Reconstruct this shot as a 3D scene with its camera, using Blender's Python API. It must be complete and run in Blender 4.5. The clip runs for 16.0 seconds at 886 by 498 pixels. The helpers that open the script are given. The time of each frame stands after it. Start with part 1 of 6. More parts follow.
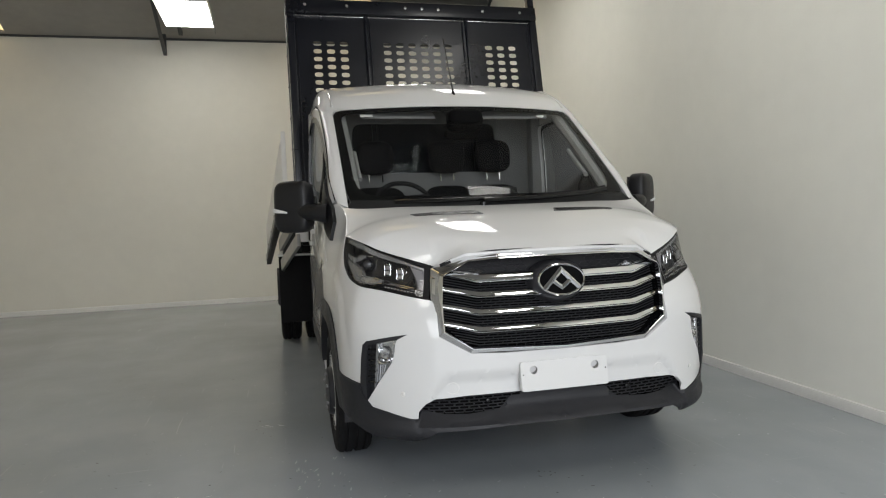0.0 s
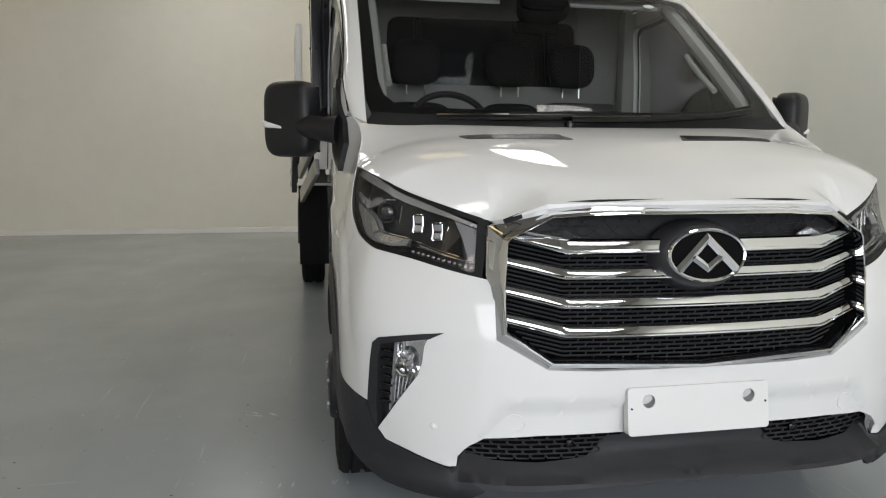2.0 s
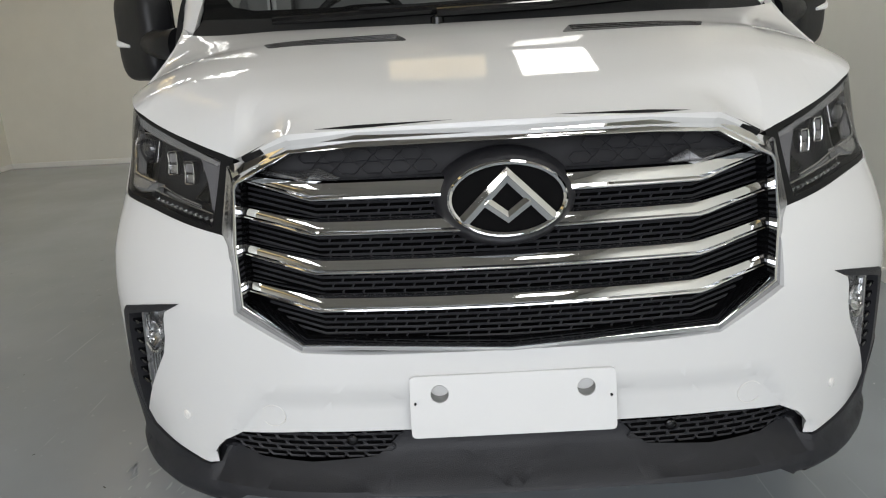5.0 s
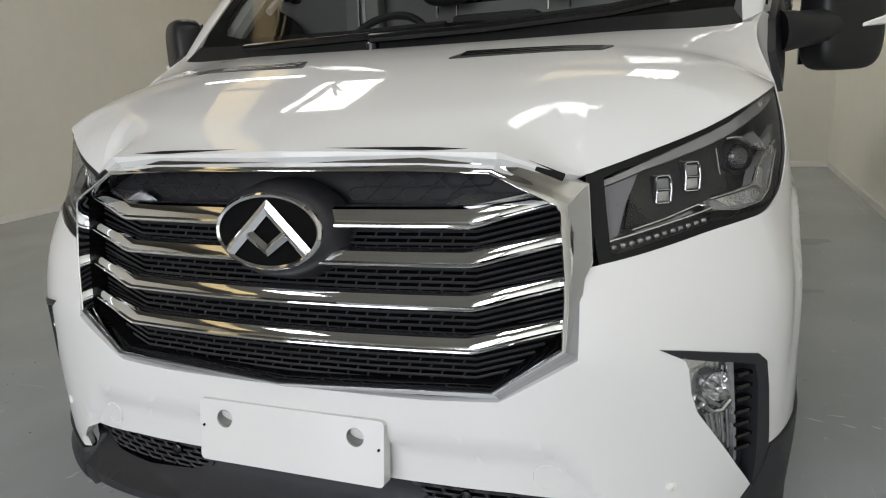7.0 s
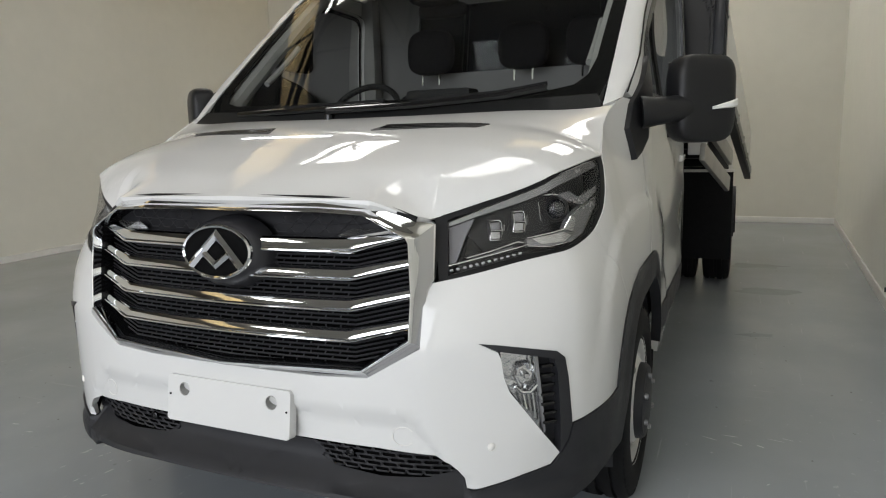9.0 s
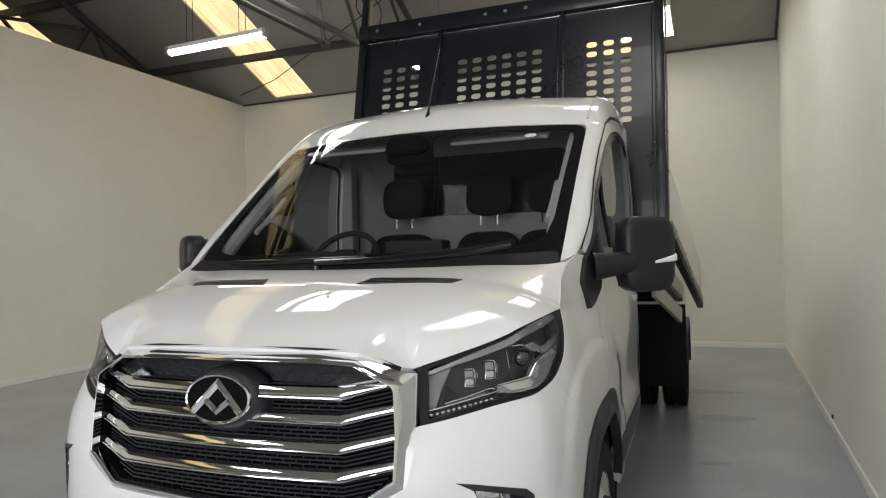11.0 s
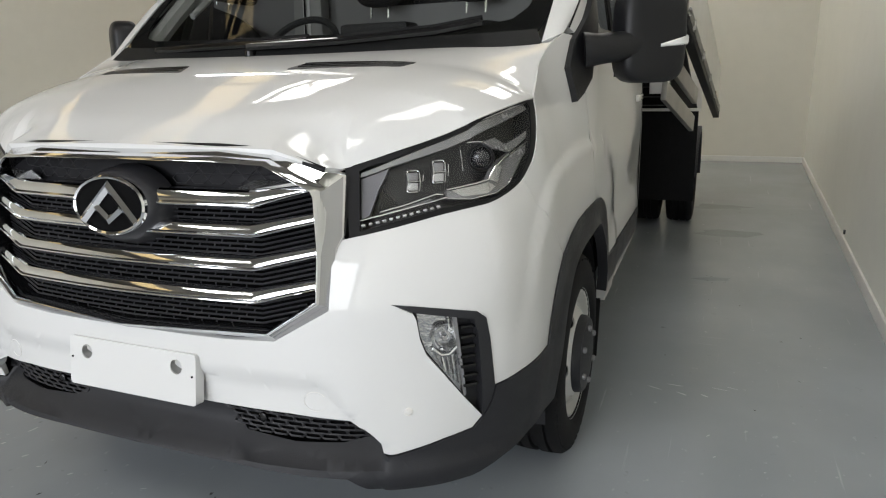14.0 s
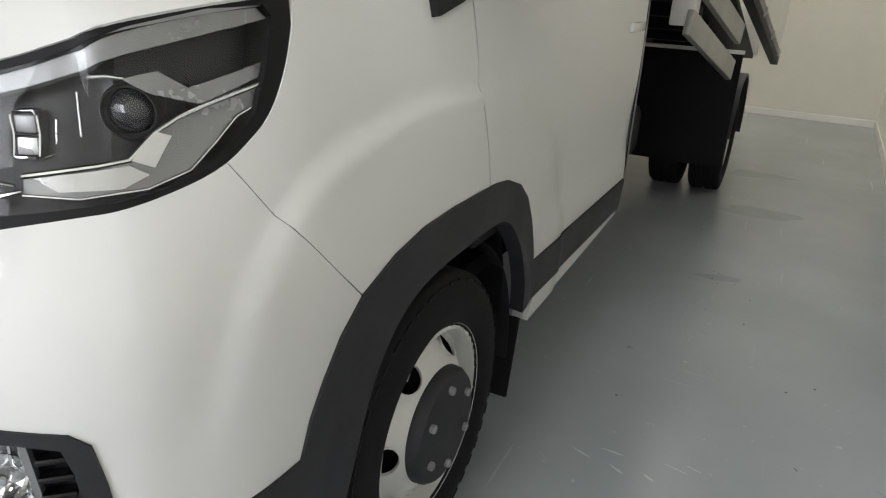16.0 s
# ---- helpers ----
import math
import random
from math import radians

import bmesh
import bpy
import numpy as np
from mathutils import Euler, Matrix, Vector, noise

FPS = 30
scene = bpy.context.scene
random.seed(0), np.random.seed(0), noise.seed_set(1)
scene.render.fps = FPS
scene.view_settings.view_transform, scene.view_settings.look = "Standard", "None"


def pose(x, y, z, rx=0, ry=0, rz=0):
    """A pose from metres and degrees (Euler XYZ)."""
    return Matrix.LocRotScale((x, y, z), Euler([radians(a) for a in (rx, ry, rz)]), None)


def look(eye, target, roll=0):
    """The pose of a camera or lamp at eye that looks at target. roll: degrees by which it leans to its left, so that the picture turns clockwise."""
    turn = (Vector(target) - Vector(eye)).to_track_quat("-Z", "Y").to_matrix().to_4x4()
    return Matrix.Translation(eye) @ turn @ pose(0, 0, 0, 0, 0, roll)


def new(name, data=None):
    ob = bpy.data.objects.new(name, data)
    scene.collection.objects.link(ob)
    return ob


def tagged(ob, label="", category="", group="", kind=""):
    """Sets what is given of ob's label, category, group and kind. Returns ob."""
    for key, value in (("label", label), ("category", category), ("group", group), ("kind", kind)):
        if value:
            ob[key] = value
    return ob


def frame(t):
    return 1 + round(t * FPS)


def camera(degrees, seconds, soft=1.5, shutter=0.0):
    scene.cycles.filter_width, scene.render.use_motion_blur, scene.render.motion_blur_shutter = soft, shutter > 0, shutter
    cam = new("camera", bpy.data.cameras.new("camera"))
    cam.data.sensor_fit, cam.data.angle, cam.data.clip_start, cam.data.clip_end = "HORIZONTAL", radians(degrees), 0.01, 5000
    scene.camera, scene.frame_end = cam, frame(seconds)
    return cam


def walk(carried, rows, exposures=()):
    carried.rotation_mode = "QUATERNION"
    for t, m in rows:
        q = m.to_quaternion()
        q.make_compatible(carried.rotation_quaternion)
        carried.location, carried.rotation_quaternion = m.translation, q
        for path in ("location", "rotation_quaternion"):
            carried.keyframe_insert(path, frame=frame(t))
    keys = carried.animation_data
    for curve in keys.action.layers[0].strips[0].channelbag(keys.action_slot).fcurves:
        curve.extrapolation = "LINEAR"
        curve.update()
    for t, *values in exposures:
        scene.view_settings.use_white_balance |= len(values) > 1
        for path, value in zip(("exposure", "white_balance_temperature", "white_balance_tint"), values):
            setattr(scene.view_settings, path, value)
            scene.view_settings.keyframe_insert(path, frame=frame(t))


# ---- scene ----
cam = camera(65.9, 16.0, soft=1.15)
PATH = [
    (0, (-1.332, -2.961, 1.339), (-0.837, -1.026, 1.24), -2.1),
    (0.5, (-1.311, -2.671, 1.354), (-0.765, -0.75, 1.251), -1.3),
    (1, (-1.243, -2.321, 1.335), (-0.718, -0.395, 1.215), -1.0),
    (1.5, (-1.151, -2.025, 1.334), (-0.679, -0.089, 1.157), -0.9),
    (2, (-1.076, -1.713, 1.313), (-0.714, 0.232, 1.016), 0.4),
    (2.5, (-0.966, -1.507, 1.275), (-0.652, 0.379, 0.687), 0.7),
    (3, (-0.784, -1.369, 1.273), (-0.593, 0.505, 0.6), -1.0),
    (3.2, (-0.737, -1.319, 1.267), (-0.565, 0.547, 0.568), -1.1),
    (3.5, (-0.697, -1.283, 1.259), (-0.547, 0.57, 0.521), -2.0),
    (4, (-0.563, -1.191, 1.271), (-0.501, 0.67, 0.541), -2.4),
    (4.5, (-0.394, -1.192, 1.279), (-0.354, 0.681, 0.58), -2.7),
    (5, (-0.122, -1.316, 1.293), (-0.138, 0.609, 0.752), -3.1),
    (5.2, (-0.049, -1.328, 1.301), (-0.034, 0.604, 0.783), -3.5),
    (7.3, (0.885, -1.079, 1.276), (0.14, 0.719, 0.815), -1.9),
    (7.5, (0.944, -1.139, 1.275), (0.189, 0.658, 0.83), -1.1),
    (8, (1.089, -1.273, 1.304), (0.287, 0.515, 0.899), -1.8),
    (8.2, (1.166, -1.296, 1.295), (0.356, 0.493, 0.915), -1.9),
    (10.3, (1.396, -1.663, 1.396), (0.643, 0.175, 1.158), -1.4),
    (10.5, (1.4, -1.676, 1.406), (0.665, 0.174, 1.213), -1.4),
    (11, (1.404, -1.687, 1.439), (0.687, 0.18, 1.455), -1.5),
    (11.5, (1.405, -1.689, 1.442), (0.689, 0.176, 1.55), -1.6),
    (12, (1.4, -1.677, 1.43), (0.688, 0.19, 1.521), -2.0),
    (12.5, (1.383, -1.642, 1.384), (0.684, 0.229, 1.267), -2.5),
    (13, (1.368, -1.569, 1.337), (0.684, 0.278, 0.987), -3.1),
    (13.5, (1.382, -1.422, 1.324), (0.667, 0.389, 0.867), -3.2),
    (14, (1.429, -1.24, 1.329), (0.69, 0.547, 0.819), -1.5),
    (14.4, (1.436, -1.011, 1.296), (0.709, 0.762, 0.723), -0.66),
    (14.5, (1.419, -0.957, 1.294), (0.71, 0.825, 0.724), 0.6),
    (15, (1.468, -0.683, 1.29), (0.788, 1.086, 0.653), 2.2),
    (15.5, (1.562, -0.385, 1.278), (0.778, 1.337, 0.628), 2.4),
    (16, (1.578, -0.161, 1.274), (0.751, 1.509, 0.548), 3.2),
]
walk(cam, [(t, look(eye, target, roll)) for t, eye, target, roll in PATH], [(0, -0.06), (3, 0.12), (5.2, 0.0), (8.2, -0.02), (12, 0.14), (14, 0.18), (16, 0.42)])

# ---- world and light ----
world = bpy.data.worlds.new("sky_world")
scene.world = world
world.use_nodes = True
wn = world.node_tree
wn.nodes.clear()
w_out = wn.nodes.new("ShaderNodeOutputWorld")
w_bg = wn.nodes.new("ShaderNodeBackground")
w_sky = wn.nodes.new("ShaderNodeTexSky")
w_sky.sky_type = "NISHITA"
w_sky.sun_disc = False
w_sky.sun_elevation = radians(50)
w_sky.sun_rotation = radians(20)
w_sky.air_density = 1.0
w_sky.dust_density = 3.0
w_bg.inputs["Strength"].default_value = 0.15
wn.links.new(w_sky.outputs[0], w_bg.inputs[0])
wn.links.new(w_bg.outputs[0], w_out.inputs[0])


def area_lamp(name, m, sx, sy, watts, colour):
    d = bpy.data.lights.new(name, "AREA")
    d.shape, d.size, d.size_y, d.energy, d.color = "RECTANGLE", sx, sy, watts, colour
    ob = new(name, d)
    ob.matrix_world = m
    return ob


sun = bpy.data.lights.new("sun", "SUN")
sun.energy, sun.angle, sun.color = 4.6, radians(0.5), (1.0, 0.95, 0.88)
sun_ob = new("sun", sun)
sun_ob.matrix_world = look((0.34 * 6.4, 0.94 * 6.4, 7.7), (0, 0, 0))

# daylight that enters by the open roller door
area_lamp("door_daylight", look((-0.85, -6.0, 1.98), (-0.65, 0.0, -1.3)), 5.3, 3.6, 300, (0.95, 0.96, 1.0))

# ---- materials ----


def material(name, colour, rough=0.5, metal=0.0, noise_scale=0.0, amount=0.0, bump=0.0, bump_scale=40.0, coat=0.0, spec=0.5, rough_var=0.0):
    """A principled material with two-scale variation of colour, roughness and relief."""
    m = bpy.data.materials.new(name)
    m.use_nodes = True
    nt = m.node_tree
    b = nt.nodes["Principled BSDF"]
    b.inputs["Base Color"].default_value = (*colour, 1)
    b.inputs["Roughness"].default_value = rough
    b.inputs["Metallic"].default_value = metal
    b.inputs["Coat Weight"].default_value = coat
    b.inputs["Coat Roughness"].default_value = 0.025
    b.inputs["Specular IOR Level"].default_value = spec
    tc = nt.nodes.new("ShaderNodeTexCoord")
    if amount or rough_var:
        n1 = nt.nodes.new("ShaderNodeTexNoise")
        n1.inputs["Scale"].default_value = noise_scale
        n1.inputs["Detail"].default_value = 6
        n2 = nt.nodes.new("ShaderNodeTexNoise")
        n2.inputs["Scale"].default_value = noise_scale * 9
        n2.inputs["Detail"].default_value = 3
        nt.links.new(tc.outputs["Object"], n1.inputs["Vector"])
        nt.links.new(tc.outputs["Object"], n2.inputs["Vector"])
        mixn = nt.nodes.new("ShaderNodeMath")
        mixn.operation = "MULTIPLY_ADD"
        mixn.inputs[1].default_value = 0.4
        nt.links.new(n2.outputs[0], mixn.inputs[0])
        nt.links.new(n1.outputs[0], mixn.inputs[2])
        if amount:
            r = nt.nodes.new("ShaderNodeMapRange")
            r.inputs["From Min"].default_value = 0.4
            r.inputs["From Max"].default_value = 1.0
            r.inputs["To Min"].default_value = 1 - amount
            r.inputs["To Max"].default_value = 1 + amount
            nt.links.new(mixn.outputs[0], r.inputs["Value"])
            mul = nt.nodes.new("ShaderNodeMix")
            mul.data_type, mul.blend_type = "RGBA", "MULTIPLY"
            mul.inputs["Factor"].default_value = 1
            mul.inputs["A"].default_value = (*colour, 1)
            nt.links.new(r.outputs[0], mul.inputs["B"])
            nt.links.new(mul.outputs["Result"], b.inputs["Base Color"])
        if rough_var:
            r2 = nt.nodes.new("ShaderNodeMapRange")
            r2.inputs["From Min"].default_value = 0.4
            r2.inputs["From Max"].default_value = 1.0
            r2.inputs["To Min"].default_value = max(0.02, rough - rough_var)
            r2.inputs["To Max"].default_value = min(1.0, rough + rough_var)
            nt.links.new(mixn.outputs[0], r2.inputs["Value"])
            nt.links.new(r2.outputs[0], b.inputs["Roughness"])
    if bump:
        nb = nt.nodes.new("ShaderNodeTexNoise")
        nb.inputs["Scale"].default_value = bump_scale
        nb.inputs["Detail"].default_value = 4
        bp = nt.nodes.new("ShaderNodeBump")
        bp.inputs["Strength"].default_value = bump
        bp.inputs["Distance"].default_value = 0.004
        nt.links.new(tc.outputs["Object"], nb.inputs["Vector"])
        nt.links.new(nb.outputs[0], bp.inputs["Height"])
        nt.links.new(bp.outputs[0], b.inputs["Normal"])
    return m


def glass_material(name, tint, gloss=1.0, rough=0.0, ior=1.5):
    """A thin pane: clear, tinted, with Fresnel gloss."""
    m = bpy.data.materials.new(name)
    m.use_nodes = True
    nt = m.node_tree
    nt.nodes.clear()
    out = nt.nodes.new("ShaderNodeOutputMaterial")
    tr = nt.nodes.new("ShaderNodeBsdfTransparent")
    gl = nt.nodes.new("ShaderNodeBsdfGlossy")
    fr = nt.nodes.new("ShaderNodeFresnel")
    mu = nt.nodes.new("ShaderNodeMath")
    mu.operation = "MULTIPLY"
    mu.use_clamp = True
    mu.inputs[1].default_value = gloss
    mix = nt.nodes.new("ShaderNodeMixShader")
    fr.inputs["IOR"].default_value = ior
    tr.inputs["Color"].default_value = (*tint, 1)
    gl.inputs["Roughness"].default_value = rough
    nt.links.new(fr.outputs[0], mu.inputs[0])
    nt.links.new(mu.outputs[0], mix.inputs[0])
    nt.links.new(tr.outputs[0], mix.inputs[1])
    nt.links.new(gl.outputs[0], mix.inputs[2])
    nt.links.new(mix.outputs[0], out.inputs[0])
    return m


def glow_material(name, colour, strength):
    m = bpy.data.materials.new(name)
    m.use_nodes = True
    nt = m.node_tree
    nt.nodes.clear()
    out = nt.nodes.new("ShaderNodeOutputMaterial")
    em = nt.nodes.new("ShaderNodeEmission")
    em.inputs[0].default_value = (*colour, 1)
    em.inputs[1].default_value = strength
    nt.links.new(em.outputs[0], out.inputs[0])
    return m


def sheet_material(name, colour):
    """Weathered translucent roof sheet."""
    m = bpy.data.materials.new(name)
    m.use_nodes = True
    nt = m.node_tree
    nt.nodes.clear()
    out = nt.nodes.new("ShaderNodeOutputMaterial")
    t = nt.nodes.new("ShaderNodeBsdfTranslucent")
    d = nt.nodes.new("ShaderNodeBsdfDiffuse")
    mix = nt.nodes.new("ShaderNodeMixShader")
    mix.inputs[0].default_value = 0.25
    tc = nt.nodes.new("ShaderNodeTexCoord")
    mp = nt.nodes.new("ShaderNodeMapping")
    mp.inputs["Scale"].default_value = (6, 0.6, 1)
    nz = nt.nodes.new("ShaderNodeTexNoise")
    nz.inputs["Scale"].default_value = 1.5
    nz.inputs["Detail"].default_value = 5
    cr = nt.nodes.new("ShaderNodeValToRGB")
    cr.color_ramp.elements[0].position = 0.3
    cr.color_ramp.elements[0].color = (*[c * 0.62 for c in colour], 1)
    cr.color_ramp.elements[1].position = 0.7
    cr.color_ramp.elements[1].color = (*colour, 1)
    nt.links.new(tc.outputs["Object"], mp.inputs[0])
    nt.links.new(mp.outputs[0], nz.inputs["Vector"])
    nt.links.new(nz.outputs[0], cr.inputs[0])
    nt.links.new(cr.outputs[0], t.inputs[0])
    nt.links.new(cr.outputs[0], d.inputs[0])
    nt.links.new(t.outputs[0], mix.inputs[1])
    nt.links.new(d.outputs[0], mix.inputs[2])
    nt.links.new(mix.outputs[0], out.inputs[0])
    return m


PAINT = material("white_paint", (0.64, 0.64, 0.63), 0.6, coat=1.0, spec=0.1, noise_scale=3, rough_var=0.05)
PAINT.node_tree.nodes["Principled BSDF"].inputs["Coat Roughness"].default_value = 0.035
PLASTIC = material("black_plastic", (0.018, 0.0183, 0.021), 0.5, spec=0.35, bump=0.25, bump_scale=500, noise_scale=6, rough_var=0.08)
GLOSSBLACK = material("gloss_black", (0.005, 0.005, 0.0055), 0.18, spec=0.35, noise_scale=5, rough_var=0.04)
BEZEL = material("matt_black", (0.006, 0.006, 0.0065), 0.5, spec=0.2, noise_scale=8, rough_var=0.06)
MIRRORBLACK = material("mirror_black", (0.009, 0.0092, 0.0105), 0.42, spec=0.35, bump=0.15, bump_scale=500, noise_scale=6, rough_var=0.08)
# Near black; also stands in for shade inside gaps and cavities.
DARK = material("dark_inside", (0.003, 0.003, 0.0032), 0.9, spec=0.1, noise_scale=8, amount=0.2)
RUBBER = material("tyre_rubber", (0.006, 0.006, 0.0065), 0.8, spec=0.25, noise_scale=20, amount=0.25, bump=0.3, bump_scale=200)
CHROME = material("chrome", (0.75, 0.755, 0.76), 0.05, 1.0, noise_scale=9, rough_var=0.03)
SATIN = material("satin_silver", (0.50, 0.50, 0.505), 0.22, 0.9, noise_scale=9, rough_var=0.05)
WHEELPAINT = material("wheel_paint", (0.62, 0.62, 0.60), 0.4, 0.2, noise_scale=14, amount=0.06, bump=0.1, bump_scale=160)
BLACKSTEEL = material("black_steel", (0.006, 0.007, 0.011), 0.32, spec=0.35, coat=0.1, noise_scale=4, amount=0.15, rough_var=0.08)
CHASSIS = material("chassis_black", (0.006, 0.006, 0.0065), 0.6, spec=0.25, noise_scale=10, amount=0.3, bump=0.2, bump_scale=60)
ALLOY = material("grey_steel", (0.40, 0.39, 0.36), 0.45, 0.5, noise_scale=7, amount=0.14, bump=0.15, bump_scale=90)
TRAYWHITE = material("tray_white", (0.72, 0.71, 0.68), 0.4, noise_scale=5, amount=0.05, bump=0.06, bump_scale=80)
SEATCLOTH = material("seat_cloth", (0.007, 0.007, 0.008), 0.9, spec=0.2, noise_scale=60, amount=0.3, bump=0.4, bump_scale=400)
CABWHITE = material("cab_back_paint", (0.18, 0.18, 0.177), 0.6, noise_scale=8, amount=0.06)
TRIMGREY = material("cab_trim", (0.27, 0.27, 0.262), 0.7, noise_scale=12, amount=0.08, bump=0.1, bump_scale=200)
DASH = material("dash_plastic", (0.009, 0.0095, 0.010), 0.65, spec=0.25, noise_scale=20, amount=0.15, bump=0.3, bump_scale=300)
PAPER = material("paper", (0.8, 0.8, 0.78), 0.8, noise_scale=8, amount=0.05)
WINDSCREEN = glass_material("windscreen_glass", (0.88, 0.91, 0.89), 0.7, ior=1.45)
SIDEGLASS = glass_material("side_glass", (0.82, 0.86, 0.83), 1.0)
FOGSILVER = material("reflector_silver", (0.62, 0.62, 0.62), 0.16, 0.9, noise_scale=30, rough_var=0.1, bump=0.5, bump_scale=45)
PLATESILVER = material("lamp_plate", (0.17, 0.167, 0.178), 0.3, 0.3, noise_scale=9, rough_var=0.06)
LAMPSILVER = material("lamp_silver", (0.30, 0.30, 0.30), 0.24, 0.5, noise_scale=11, amount=0.08, rough_var=0.08)
TRIMDARK = material("lamp_trim", (0.26, 0.26, 0.265), 0.3, 0.5, noise_scale=9, rough_var=0.05)
GRILLEMESH = material("mesh_black", (0.022, 0.022, 0.025), 0.45, spec=0.35, noise_scale=9, amount=0.2)
HEXPANEL = material("hexagon_plastic", (0.008, 0.008, 0.010), 0.55, spec=0.25, noise_scale=9, rough_var=0.05)
TRIMBLACK = material("lamp_housing", (0.018, 0.018, 0.019), 0.3, spec=0.4, noise_scale=9, rough_var=0.05)
PROJECTOR = material("projector_glass", (0.02, 0.02, 0.023), 0.03, coat=1.0)
LENS = glass_material("clear_lens", (0.96, 0.965, 0.97), 0.6)
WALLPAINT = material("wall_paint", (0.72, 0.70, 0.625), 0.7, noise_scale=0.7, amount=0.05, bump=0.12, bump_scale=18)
# One wall paint; the side wall's extra light is put into a paler tone.
LITWALLPAINT = material("lit_wall_paint", (0.87, 0.865, 0.795), 0.65, noise_scale=0.7, amount=0.04, bump=0.12, bump_scale=18)
SKIRTPAINT = material("skirting_paint", (0.72, 0.71, 0.68), 0.5, noise_scale=2, amount=0.06)
ROOFSHEET = material("roof_lining", (0.30, 0.285, 0.26), 0.8, noise_scale=0.9, amount=0.12, bump=0.1, bump_scale=30)
STEELDARK = material("roof_steel", (0.05, 0.052, 0.05), 0.6, noise_scale=5, amount=0.3, bump=0.2, bump_scale=50)
SKYSHEET = sheet_material("fibreglass_sheet", (0.93, 0.74, 0.40))
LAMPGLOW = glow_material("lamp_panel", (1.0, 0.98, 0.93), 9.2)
TUBEGLOW = glow_material("tube_glow", (0.93, 0.95, 1.0), 12.0)
CABLE = material("cable", (0.01, 0.01, 0.01), 0.6, noise_scale=30, amount=0.2)


def floor_material():
    m = material("floor_paint", (0.285, 0.308, 0.326), 0.24, noise_scale=0.6, amount=0.05)
    nt = m.node_tree
    b = nt.nodes["Principled BSDF"]
    prev = b.inputs["Base Color"].links[0].from_socket
    tc = nt.nodes.new("ShaderNodeTexCoord")
    # worn pale patches and fine scratches
    for scale, lo, hi, col, stretch, most in ((0.9, 0.35, 0.75, (0.385, 0.41, 0.435), (1, 1, 1), 0.7), (2.2, 0.45, 0.8, (0.27, 0.292, 0.312), (1, 0.5, 1), 0.55), (1.0, 0.68, 0.76, (0.50, 0.52, 0.53), (34, 1.3, 1), 0.5), (1.0, 0.70, 0.78, (0.50, 0.52, 0.53), (1.1, 30, 1), 0.4), (30.0, 0.68, 0.78, (0.52, 0.54, 0.55), (1, 0.7, 1), 0.5), (17.0, 0.70, 0.78, (0.15, 0.16, 0.17), (1, 1, 1), 0.5)):
        mp = nt.nodes.new("ShaderNodeMapping")
        mp.inputs["Scale"].default_value = stretch
        nz = nt.nodes.new("ShaderNodeTexNoise")
        nz.inputs["Scale"].default_value = scale
        nz.inputs["Detail"].default_value = 4
        nz.inputs["Roughness"].default_value = 0.5
        r = nt.nodes.new("ShaderNodeMapRange")
        r.inputs["From Min"].default_value = lo
        r.inputs["From Max"].default_value = hi
        r.inputs["To Max"].default_value = most
        mx = nt.nodes.new("ShaderNodeMix")
        mx.data_type = "RGBA"
        mx.inputs["B"].default_value = (*col, 1)
        nt.links.new(tc.outputs["Object"], mp.inputs[0])
        nt.links.new(mp.outputs[0], nz.inputs["Vector"])
        nt.links.new(nz.outputs[0], r.inputs["Value"])
        nt.links.new(r.outputs[0], mx.inputs["Factor"])
        nt.links.new(prev, mx.inputs["A"])
        prev = mx.outputs["Result"]
    nt.links.new(prev, b.inputs["Base Color"])
    return m


FLOORPAINT = floor_material()

# ---- mesh helpers ----


def mesh_from(name, verts, faces, mat, parent=None, label="", sharp=40):
    me = bpy.data.meshes.new(name)
    me.from_pydata([tuple(v) for v in verts], [], [tuple(f) for f in faces])
    me.validate()
    return finish(name, me, mat, parent, label, sharp)


def finish(name, me, mat, parent, label, sharp):
    me.materials.append(mat)
    me.shade_smooth()
    me.set_sharp_from_angle(angle=radians(sharp))
    ob = new(name, me)
    if parent:
        ob.parent = parent
    if label:
        ob["label"] = label
    return ob


def part(name, bm, mat, parent=None, label="", sharp=40):
    bmesh.ops.recalc_face_normals(bm, faces=bm.faces)
    me = bpy.data.meshes.new(name)
    bm.to_mesh(me)
    bm.free()
    return finish(name, me, mat, parent, label, sharp)


def add_box(bm, c, size, m=None, bevel=0.0):
    r = bmesh.ops.create_cube(bm, size=1)
    vs = r["verts"]
    for v in vs:
        v.co = Vector((v.co.x * size[0], v.co.y * size[1], v.co.z * size[2]))
    if bevel:
        es = list({e for v in vs for e in v.link_edges})
        out = bmesh.ops.bevel(bm, geom=es, offset=bevel, segments=2, affect="EDGES", profile=0.6)
        vs = list(set(out["verts"]) | {v for v in vs if v.is_valid})
    t = Matrix.Translation(c) @ (m or Matrix())
    for v in vs:
        v.co = t @ v.co
    return vs


def box(name, c, size, mat, parent=None, m=None, bevel=0.004, label=""):
    bm = bmesh.new()
    add_box(bm, c, size, m, bevel)
    return part(name, bm, mat, parent, label)


